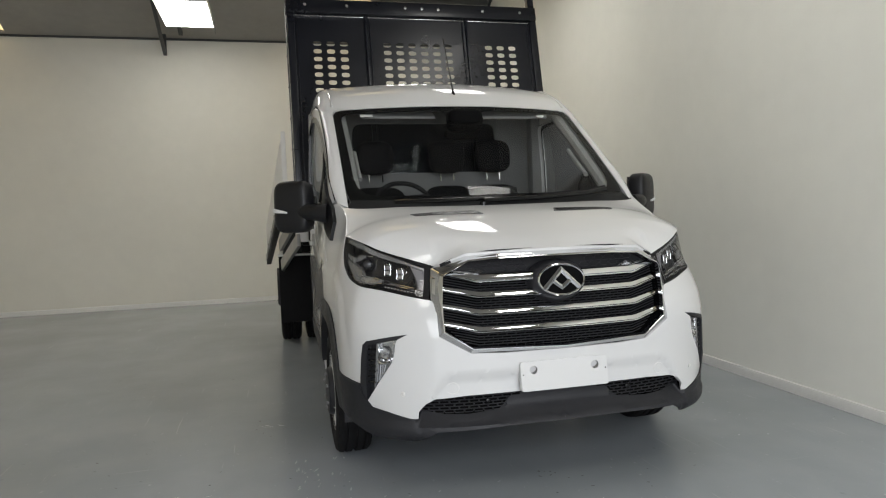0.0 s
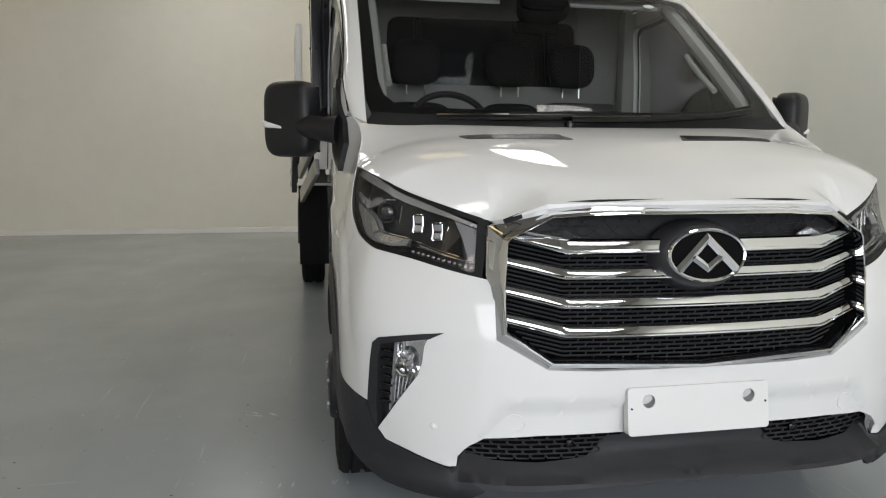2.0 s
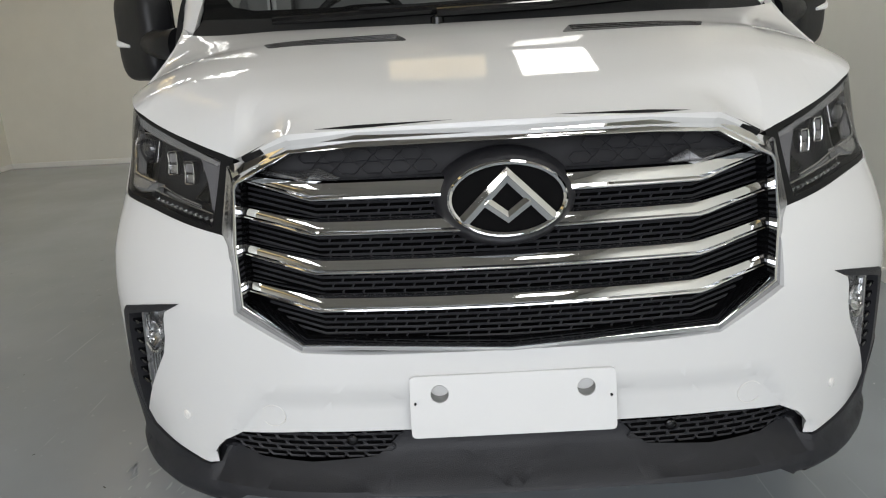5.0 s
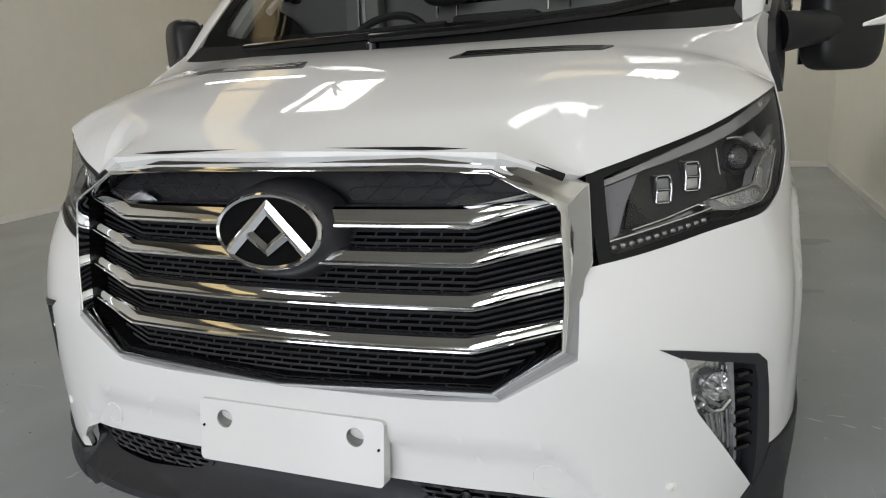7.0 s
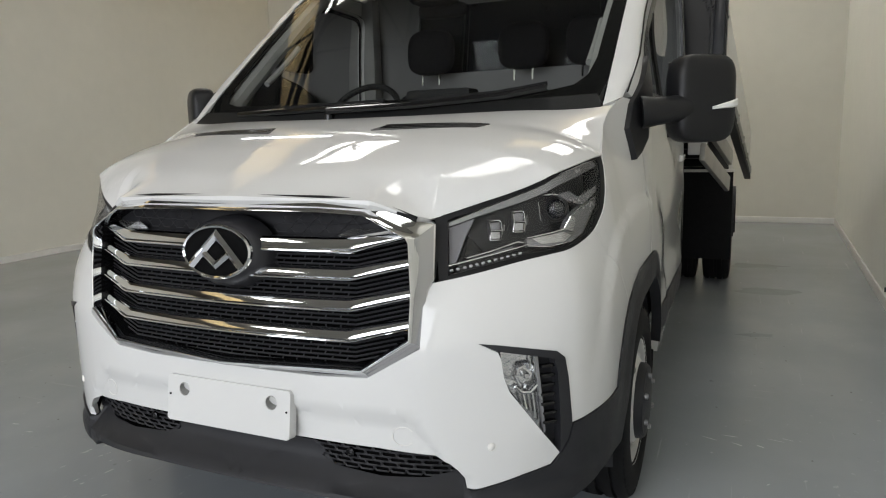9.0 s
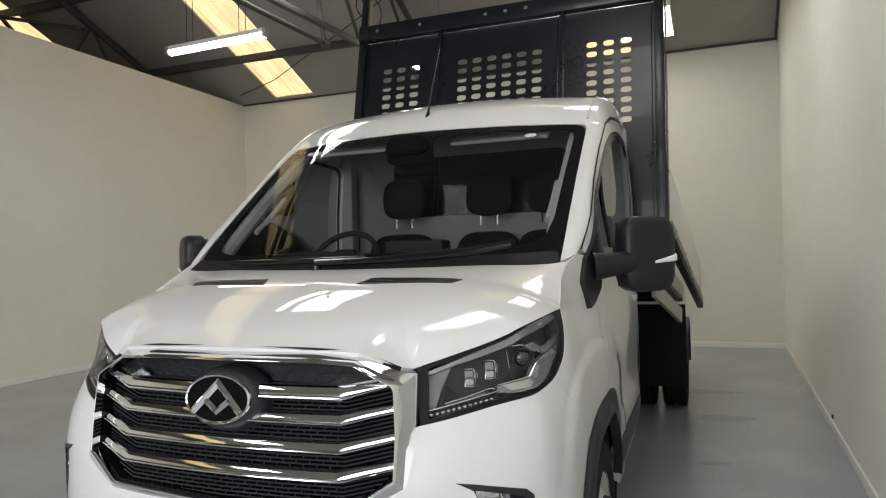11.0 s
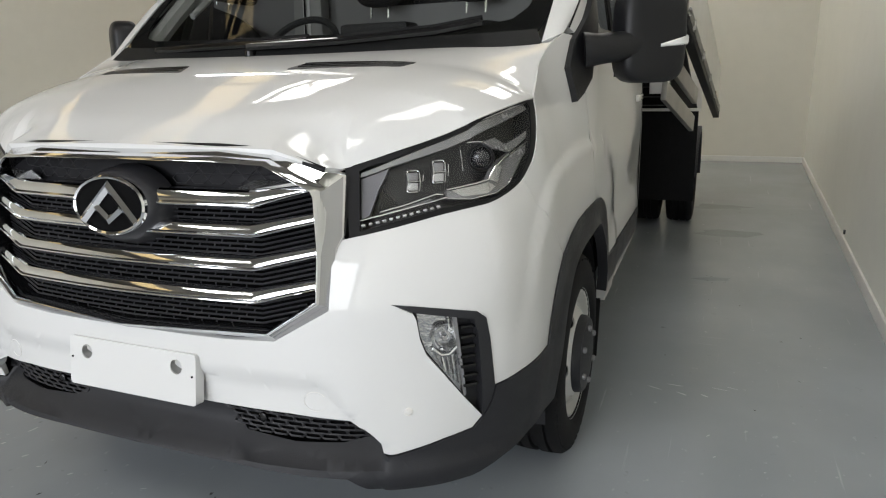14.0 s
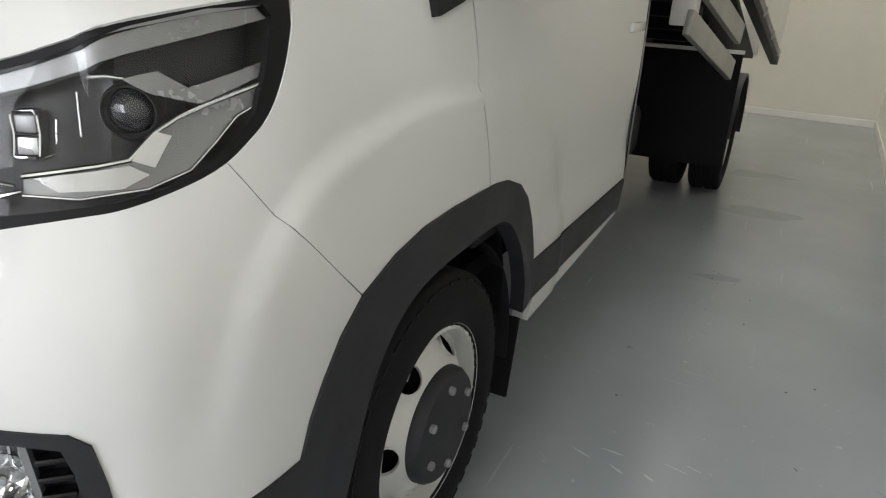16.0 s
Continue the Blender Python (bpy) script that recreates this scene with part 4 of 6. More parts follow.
def vent_outline(grow=0.0):
    return rounded([(0.205 - grow, 0.542 - grow), (0.565 + grow, 0.568 - grow), (0.590 + grow, 0.618 + grow), (0.240 - grow, 0.622 + grow)], 0.012)


panel("bonnet", bonnet, bonnet_surf, PAINT, truck, "glossy white bonnet", both=True, depth=0.015, step=0.02, holes=[vent_outline()[::-1]], sharp=50)
for k in (0, 1):
    vent = panel("bonnet_vent", vent_outline(0.004), bonnet_surf, PLASTIC, truck, "black slotted bonnet vent", mirror=k, grow=0.0015, depth=0.02)
    bm = bmesh.new()
    for j in range(3):
        yy = 0.562 + 0.020 * j
        add_tube(bm, [((1 - 2 * k) * x, yy + (x - 0.2) * 0.03, bonnet_z(x, yy) + 0.001) for x in (0.23, 0.34, 0.46, 0.565)], 0.0035, 5)
    part("slat", bm, GLOSSBLACK, vent)
# cowl below the glass
panel("cowl", [(0, -0.03), (0.80, -0.03), (0.80, 0.0), (0.78, 0.055), (0, 0.055)], upper, DASH, truck, "black cowl panel under the windscreen", both=True, grow=0.004, step=(0.05, 0.03))

# windscreen
GLASS = [(0, 0.02), (0.74, 0.02), (0.785, 0.06), (0.80, 0.14), (0.80, 0.94), (0.785, 0.985), (0.75, 1.0), (0, 1.0)]
windscreen = panel("windscreen", GLASS, upper, WINDSCREEN, truck, "clear windscreen reflecting the ceiling lights", both=True, skirt=False, step=(0.05, 0.1))
windscreen.visible_shadow = False
FRIT_IN = [(0.0, 0.100), (0.63, 0.100), (0.70, 0.120), (0.735, 0.17), (0.750, 0.26), (0.757, 0.88), (0.748, 0.925), (0.715, 0.948), (0.15, 0.950), (0.125, 0.93), (0.11, 0.82), (0.07, 0.785), (0.0, 0.785)]
frit = [(0, 0.02), (0.74, 0.02), (0.785, 0.06), (0.80, 0.14), (0.80, 0.94), (0.785, 0.985), (0.75, 1.0), (0, 1.0)] + FRIT_IN[::-1]
panel("windscreen_border", frit, upper, DARK, windscreen, "black printed windscreen border", both=True, grow=-0.004, depth=0.004, step=(0.05, 0.1))
# pillars and roof
pillar = [(0.805, 0.0), (0.995, 0.0), (0.995, 0.42), (0.995, 0.75), (0.995, 1.0), (0.995, 2.0), (0.995, 4.0), (0, 4.0), (0, 1.012), (0.76, 1.012), (0.792, 0.993), (0.805, 0.95)]
panel("roof", pillar, upper, PAINT, truck, "white cab roof and windscreen pillars", both=True, depth=0.02, step=(0.03, 0.06), sharp=50)
# roof gutters
for k in (1, -1):
    tube("roof_bead", [(k * (upper(0.80, v)[0]), upper(0.80, v)[1], upper(0.80, v)[2] + 0.004) for v in (1.3, 1.7, 2.2, 2.8, 3.4, 3.95)], 0.006, PAINT, truck, 6)
# back of the cab
bm = bmesh.new()
ring = [upper(u, 4.0) for u in (0, 0.2, 0.4, 0.6, 0.8, 0.86, 0.92, 1.0)] + [(side(sy(2.66), z)[0], 2.66, z) for z in (2.0, 1.7, 1.4, 1.0, 0.6, 0.40)]
outer = [(x, 2.66, z) for x, y, z in ring] + [(-x, 2.66, z) for x, y, z in ring[::-1][:-1]]
hole = rounded([(-0.64, 1.70), (0.62, 1.70), (0.60, 2.11), (-0.62, 2.11)], 0.08)
vs = [bm.verts.new(p) for p in outer]
es = [bm.edges.new((vs[i], vs[(i + 1) % len(vs)])) for i in range(len(vs))]
hs = [bm.verts.new((x, 2.66, z)) for x, z in hole]
es += [bm.edges.new((hs[i], hs[(i + 1) % len(hs)])) for i in range(len(hs))]
bmesh.ops.triangle_fill(bm, edges=es, use_beauty=True)
bmesh.ops.solidify(bm, geom=bm.faces[:], thickness=0.03)
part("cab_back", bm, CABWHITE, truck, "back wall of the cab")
bm = bmesh.new()
vs = [bm.verts.new((x, 2.672, z)) for x, z in hole]
bm.faces.new(vs)
rw = part("rear_window", bm, SIDEGLASS, truck, "rear cab window")
rw.visible_shadow = False

# antenna on the roof
tube("antenna", [(0, 1.775, 2.175), (0, 1.79, 2.20), (0, 1.80, 2.23), (0, 2.02, 2.65)], [0.022, 0.014, 0.007, 0.003], GLOSSBLACK, truck, 10, "black roof antenna")

# ---- grille ----


def g_y(x, z):
    return 0.004 + 0.125 * (z - 0.68) + 0.162 * x * x


# outer line of the surround (with how far it lies behind the face) and its bright ridge
GR_OUT = [(0.0, 1.162, 0.014), (0.30, 1.159, 0.014), (0.446, 1.150, 0.014), (0.553, 1.099, 0.046), (0.597, 1.089, 0.062), (0.612, 0.953, 0.026), (0.599, 0.925, 0.020), (0.590, 0.782, 0.010), (0.449, 0.697, 0.010), (0.0, 0.688, 0.010)]
GR_RIDGE = [(0.0, 1.130), (0.30, 1.128), (0.436, 1.121), (0.553, 1.063), (0.560, 1.050), (0.569, 0.93), (0.569, 0.90), (0.566, 0.803), (0.440, 0.720), (0.0, 0.708)]


def grille_loop(bm, t, dy, shrink=0.0):
    """A closed line round the grille: t from the outer line (0) to the ridge (1), drawn in by shrink."""
    lp = []
    for (xo, zo, back), (xr, zr) in zip(GR_OUT, GR_RIDGE):
        x, z = xo + (xr - xo) * t, zo + (zr - zo) * t
        x, z = x * (1 - shrink), 0.915 + (z - 0.915) * (1 - 1.9 * shrink)
        lp.append((x, g_y(x, z) + dy + back * (1 - t), z))
    full = lp + [(-x, y, z) for x, y, z in lp[-2:0:-1]]
    return [bm.verts.new(p) for p in full]


def grille_ring(name, rows, mat, parent, label, sharp=16):
    bm = bmesh.new()
    loops = [grille_loop(bm, *row) for row in rows]
    for a, b in zip(loops, loops[1:]):
        for i in range(len(a)):
            j = (i + 1) % len(a)
            bm.faces.new((a[i], a[j], b[j], b[i]))
    return part(name, bm, mat, parent, label, sharp)


grille = grille_ring("grille_frame", [(0.0, 0.030), (0.0, 0.003), (0.04, 0.0005), (0.55, -0.0035), (0.62, -0.0065), (0.68, -0.0100), (0.74, -0.0135), (0.83, -0.0175), (0.92, -0.0195), (1.0, -0.0190), (1.0, -0.0165, 0.004), (1.0, -0.006, 0.008), (1.0, 0.012, 0.010)], CHROME, truck, "polished chrome grille surround", 32)
# black line for the shaded bonnet gap, near-black panels for shade beside the headlights
for k in (1, -1):
    bm = bmesh.new()
    add_tube(bm, [(k * x, g_y(x, z) + back + 0.005, z + dz) for (x, z, back), dz in zip(GR_OUT[:4], (0.0035, 0.0035, 0.0035, 0.005))], 0.0065, 6)
    part("bonnet_gap_line", bm, BEZEL, grille, "black line standing in for the shaded gap under the bonnet")
# near-black panel put in for the shade beside the headlight
pair("lamp_recess_shade", [(0.565, 0.955), (0.665, 0.965), (0.665, 1.098), (0.565, 1.098)], side, DARK, "near-black panel standing in for shade beside the headlight", parent=grille, grow=-0.026, depth=0.006, step=0.03)
grille_ring("grille_wall", [(1.0, 0.012, 0.010), (1.0, 0.085, 0.024)], GLOSSBLACK, grille, "black inner wall of the grille")


def grille_flank():
    """Satin cheeks of the surround beside the headlights, a hair proud of the polished frame."""
    for k in (1, -1):
        bm = bmesh.new()
        rows = []
        for t, lift in ((0.05, -0.0015), (0.45, -0.004), (0.86, -0.0155)):
            row = []
            for i in range(4, 9):
                (xo, zo, back), (xr, zr) = GR_OUT[i], GR_RIDGE[i]
                x, z = xo + (xr - xo) * t, zo + (zr - zo) * t
                row.append(bm.verts.new((k * x, g_y(x, z) + back * (1 - t) + lift - 0.002, z)))
            rows.append(row)
        for a, b in zip(rows, rows[1:]):
            for i in range(4):
                bm.faces.new((a[i], a[i + 1], b[i + 1], b[i]))
        part("grille_flank", bm, SATIN, grille, "satin silver cheek of the grille surround", sharp=18)


grille_flank()


def bar_rise(x):
    """How far bars and mesh climb, and how far they fall back, outside their kink."""
    k = max(0.0, min(1.0, (abs(x) - 0.397) / (0.565 - 0.397)))
    return 0.036 * k, 0.030 * k


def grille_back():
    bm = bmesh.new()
    # near-black sheet in place of the shade deep in the grille
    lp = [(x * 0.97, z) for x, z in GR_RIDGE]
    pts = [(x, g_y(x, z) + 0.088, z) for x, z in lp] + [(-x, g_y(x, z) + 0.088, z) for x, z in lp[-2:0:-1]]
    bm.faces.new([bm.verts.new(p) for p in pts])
    part("grille_back", bm, DARK, grille, "near-black sheet standing in for shade in the grille")
    # fine lamellae with short staggered links between them
    bm = bmesh.new()
    zs = [0.715 + 0.0122 * i for i in range(26)]
    for row, z in enumerate(zs):
        half = float(np.interp(z, [0.70, 0.79, 1.01, 1.10], [0.43, 0.560, 0.560, 0.47]))
        xs = [x for x in (-half, -0.48, -0.397, -0.2, 0, 0.2, 0.397, 0.48, half)]
        pts = []
        for x in xs:
            up, back = bar_rise(x)
            pts.append((x, g_y(x, z) + 0.034 + back, z + up))
        add_tube(bm, pts, 0.0031, 4)
        for i in range(-9, 10):
            x = i * 0.044 + (0.022 if row % 2 else 0)
            if abs(x) < 0.395 and z < 1.0:
                y = g_y(x, z) + 0.036
                add_tube(bm, [(x - 0.003, y, z), (x + 0.003, y, z + 0.0122)], 0.0022, 4, False)
    tagged(part("grille_mesh", bm, GRILLEMESH, grille, "fine black grille lamellae with short links"), kind="stuff")
    # upper panel with raised hexagons
    bm = bmesh.new()
    line = [(-0.47, 1.064), (-0.40, 1.056), (0.40, 1.056), (0.47, 1.064), (0.50, 1.078), (0.43, 1.119), (-0.43, 1.119), (-0.50, 1.078)]
    bm.faces.new([bm.verts.new((x, g_y(x, z) + 0.045, z)) for x, z in line])
    upper_panel = part("upper_panel", bm, HEXPANEL, grille, "dark upper grille panel with raised hexagons")
    bm = bmesh.new()
    for i in range(-8, 9):
        for q in range(2):
            cx, cz = i * 0.054 + 0.027 * q, 1.078 + 0.026 * q
            if 0.15 < abs(cx) < 0.43:
                hexa = [(cx + a, cz + b) for a, b in ((-0.026, 0), (-0.014, 0.012), (0.014, 0.012), (0.026, 0), (0.014, -0.012), (-0.014, -0.012), (-0.026, 0), (-0.014, 0.012))]
                add_tube(bm, [(x, g_y(x, z) + 0.044, z) for x, z in hexa], 0.0013, 4, False)
    tagged(part("hexagon_relief", bm, GRILLEMESH, upper_panel, "raised hexagon outlines"), kind="stuff")


grille_back()


def grille_bar(z, h, first=False):
    """A chrome bar: a bright face that leans back over a thin under-lip, kinked up and back at both ends."""
    bm = bmesh.new()
    inner = [-0.3, -0.15, 0, 0.15, 0.3]
    xs = [-0.566, -0.48, -0.412, -0.392] + inner + [0.392, 0.412, 0.48, 0.566]
    # depth behind the face and share of the height
    prof = [(0.055, 0.97), (0.030, 1.0), (0.018, 0.97), (0.0115, 0.87), (0.0075, 0.70), (0.0047, 0.50), (0.0028, 0.30), (-0.002, 0.20), (-0.003, 0.12), (-0.0022, 0.06), (0.001, 0.0), (0.055, -0.04)]
    rings = []
    for x in xs:
        up, back = bar_rise(x)
        ax = abs(x)
        out = max(0.0, (ax - 0.40) / 0.166)
        hh = h * (1.0 - (0.72 if first else 0.15) * out)
        zz = z + up * (1.25 if first else 1.0)
        y0 = g_y(x, zz) - 0.008 + back
        # the end pieces stand steeper than the middle
        lean = 0.85 if ax > 0.40 else 1.22
        slant = math.copysign(0.016, x) if 0.38 < ax < 0.42 else 0.0
        rings.append([bm.verts.new((x - slant * (f - 0.5), y0 + (dy * lean if 0.004 < dy < 0.05 else dy), zz + hh * f)) for dy, f in prof])
    for a, b in zip(rings, rings[1:]):
        for i in range(len(prof)):
            j = (i + 1) % len(prof)
            bm.faces.new((a[i], a[j], b[j], b[i]))
    bm.faces.new(rings[0])
    bm.faces.new(rings[-1][::-1])
    bar = part("grille_bar", bm, CHROME, grille, "chrome grille bar", sharp=19)
    if first:
        # small faceted crowns over the kinks of the top bar
        for k in (1, -1):
            bm = bmesh.new()
            base = [(0.335, 1.058), (0.385, 1.082), (0.435, 1.078), (0.530, 1.082), (0.520, 1.068), (0.40, 1.055)]
            lo = [bm.verts.new((k * x, g_y(x, zq) + 0.030 + bar_rise(x)[1], zq)) for x, zq in base]
            tip = bm.verts.new((k * 0.405, g_y(0.405, 1.064) - 0.002, 1.064))
            for i in range(len(base)):
                bm.faces.new((lo[i], lo[(i + 1) % len(base)], tip))
            part("bar_crown", bm, SATIN, bar, "faceted satin crown of the top bar", sharp=5)


grille_bar(1.020, 0.040, True)
for z in (0.949, 0.868, 0.788):
    grille_bar(z, 0.030)


def emblem():
    """A chrome oval ring with a ridged roof shape and a hollow diamond, on a black dome."""
    centre = Vector((0, 0.018, 1.016))
    m = Matrix.Rotation(radians(-7.5), 4, "X")

    def at(x, d, z):
        return centre + m @ Vector((x, d, z))

    def ring(a, b, prof, seg=64):
        bm = bmesh.new()
        loops = []
        for t, dy in prof:
            loops.append([bm.verts.new(at((a + t) * math.cos(k * 2 * math.pi / seg), dy, (b + t) * math.sin(k * 2 * math.pi / seg))) for k in range(seg)])
        for p, q in zip(loops, loops[1:]):
            for k in range(seg):
                bm.faces.new((p[k], p[(k + 1) % seg], q[(k + 1) % seg], q[k]))
        return bm, loops
    bm, lp = ring(0.112, 0.068, [(0.038, 0.075), (0.030, 0.040), (0.020, 0.016), (0.009, 0.004), (0.0, 0.002)])
    dish = part("badge_dish", bm, GRILLEMESH, grille, "black dome under the badge")
    bm, lp = ring(0.112, 0.068, [(0.002, 0.004), (-0.002, 0.001)])
    bm.faces.new(lp[-1])
    part("badge_face", bm, DARK, dish, "black oval badge plate")
    bm, lp = ring(0.108, 0.064, [(0.0125, 0.004), (0.0122, -0.006), (0.008, -0.011), (0.003, -0.008), (0.0, 0.003)])
    part("badge_ring", bm, CHROME, dish, "chrome oval badge ring", sharp=25)

    def ridge(name, outer, inner):
        bm = bmesh.new()
        mid = [((p[0] + q[0]) / 2, (p[1] + q[1]) / 2) for p, q in zip(outer, inner)]
        rows = [[bm.verts.new(at(x, d, z)) for x, z in line] for line, d in ((outer, 0.004), (outer, -0.007), (mid, -0.014), (inner, -0.007), (inner, 0.004))]
        for a, b in zip(rows, rows[1:]):
            bm.faces.new((a[0], a[1], b[1], b[0]))
        for e in (0, 1):
            bm.faces.new([r[e] for r in rows])
        part(name, bm, CHROME, dish, "ridged chrome badge stroke", sharp=8)
    for k in (1, -1):
        ridge("badge_stroke", [(0.0, 0.063), (k * 0.098, -0.034)], [(0.0, 0.031), (k * 0.080, -0.050)])
        ridge("badge_stroke", [(k * 0.049, -0.013), (0.0, -0.049)], [(k * 0.034, 0.001), (0.0, -0.025)])


emblem()

# number plate blank with two screw bosses
def plate_surf(a, b):
    return (a, -0.008 + 0.15 * (b - 0.504), b)


plate_line = rounded([(-0.221, 0.504), (0.221, 0.504), (0.221, 0.639), (-0.221, 0.639)], 0.012)
circ = [[(cx + 0.0195 * math.cos(a), 0.600 + 0.0195 * math.sin(a)) for a in np.linspace(0, 2 * math.pi, 25)[:-1]] for cx in (-0.157, 0.157)]
plate = panel("number_plate_holder", plate_line, plate_surf, PAINT, truck, "blank white number plate panel", holes=circ, depth=0.030, step=0.08)
for s in (1, -1):
    bm = lathe_bm([(0.0, 0.0192), (0.032, 0.0180), (0.032, 0.008), (0.027, 0.007), (0.027, 0.0)], 24, m=Matrix.Translation((s * 0.157, 0.008, 0.600)) @ Matrix.Rotation(radians(90), 4, "Z"))
    # recess toned grey to carry its inner shadow; the plate is white
    part("shaded_recess", bm, TRIMGREY, plate)
    bm = lathe_bm([(-0.002, 0.0), (-0.002, 0.003), (0.004, 0.003)], 12, m=Matrix.Translation((s * 0.210, 0.003, 0.581)) @ Matrix.Rotation(radians(90), 4, "Z"))
    part("screw", bm, GLOSSBLACK, plate)

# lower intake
# near-black sheet in place of the shade inside the intake
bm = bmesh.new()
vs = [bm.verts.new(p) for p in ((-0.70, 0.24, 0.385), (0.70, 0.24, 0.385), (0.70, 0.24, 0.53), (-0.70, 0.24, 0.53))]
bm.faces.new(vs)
part("intake_back", bm, DARK, truck, "near-black sheet standing in for shade in the lower intake")


def intake_y(x, z):
    return float(np.interp(sx(abs(x)), CS, CP[:, 1])) + 0.052 - 0.10 * (z - 0.45)


def intake_mesh():
    """Black grille panels of long flat hexagons either side of the number plate."""
    bm = bmesh.new()
    for k in (1, -1):
        for row in range(-1, 7):
            for i in range(0, 12):
                cx, cz = 0.222 + i * 0.046 + (0.023 if row % 2 else 0), 0.418 + row * 0.0150
                low = float(np.interp(cx, [0.20, 0.240, 0.282, 0.312, 0.465, 0.60, 0.70], [0.487, 0.484, 0.438, 0.418, 0.410, 0.414, 0.430]))
                if cx > 0.69 or cz < low - 0.004 or cz > 0.502:
                    continue
                hexa = [(-0.023, 0), (-0.017, 0.0075), (0.017, 0.0075), (0.023, 0), (0.017, -0.0075), (-0.017, -0.0075)]
                pts = [(cx + a, max(low - 0.006, cz + b)) for a, b in hexa]
                ring = [(k * x, intake_y(x, z), z) for x, z in pts]
                add_tube(bm, ring + ring[:2], 0.0030, 4, False)
    tagged(part("intake_mesh", bm, GRILLEMESH, truck, "black hexagon lower intake mesh"), kind="stuff")
    # a near-black sheet a little way behind the mesh stands in for shade
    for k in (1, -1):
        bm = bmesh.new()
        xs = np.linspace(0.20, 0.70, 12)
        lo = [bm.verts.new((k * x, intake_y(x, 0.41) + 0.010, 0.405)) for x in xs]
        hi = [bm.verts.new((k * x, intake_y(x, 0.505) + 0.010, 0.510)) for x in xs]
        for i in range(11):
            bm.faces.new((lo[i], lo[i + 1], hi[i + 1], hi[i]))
        part("intake_sheet", bm, DARK, truck, "near-black sheet for the shade behind the intake mesh")


intake_mesh()
for s, x, z in ((1, 0.757, 0.514), (-1, 0.757, 0.514), (1, 0.364, 0.460), (-1, 0.364, 0.460)):
    if x > 0.5:
        p = Vector(side(sx(x), z))
        bm = lathe_bm([(-0.010, 0.011), (0.003, 0.011), (0.004, 0.009), (0.003, 0.0085), (0.004, 0.007), (0.0045, 0.0)], 20, m=Matrix.Translation((s * p.x, p.y, p.z)) @ Matrix.Rotation(radians(-90 + s * 38), 4, "Z"))
        part("parking_sensor", bm, TRAYWHITE, truck)
    else:
        bm = lathe_bm([(-0.02, 0.013), (0.006, 0.013), (0.008, 0.010), (0.006, 0.009), (0.008, 0.0)], 18, m=Matrix.Translation((s * x, intake_y(x, z) - 0.004, z)) @ Matrix.Rotation(radians(-90), 4, "Z"))
        part("parking_sensor", bm, GLOSSBLACK, truck)



def lamp_at(a, b, depth):
    """A place behind the skin, at that depth along its normal."""
    h = 1e-3
    n = np.cross(np.array(side(a + h, b)) - np.array(side(a - h, b)), np.array(side(a, b + h)) - np.array(side(a, b - h)))
    return Vector(np.array(side(a, b)) - n / np.linalg.norm(n) * depth)


# round tow eye cover in the bumper
for s in (1, -1):
    c = Vector(side(0.540, 0.536))
    bm = bmesh.new()
    ring = [(s * p[0], p[1] - 0.0008, p[2]) for p in (side(0.540 + 0.030 * math.cos(t), 0.536 + 0.026 * math.sin(t)) for t in np.linspace(0.6, 5.6, 20))]
    add_tube(bm, ring, 0.0011, 5, False)
    part("tow_cover_seam", bm, TRAYWHITE, truck, "thin round seam of the tow eye cover")

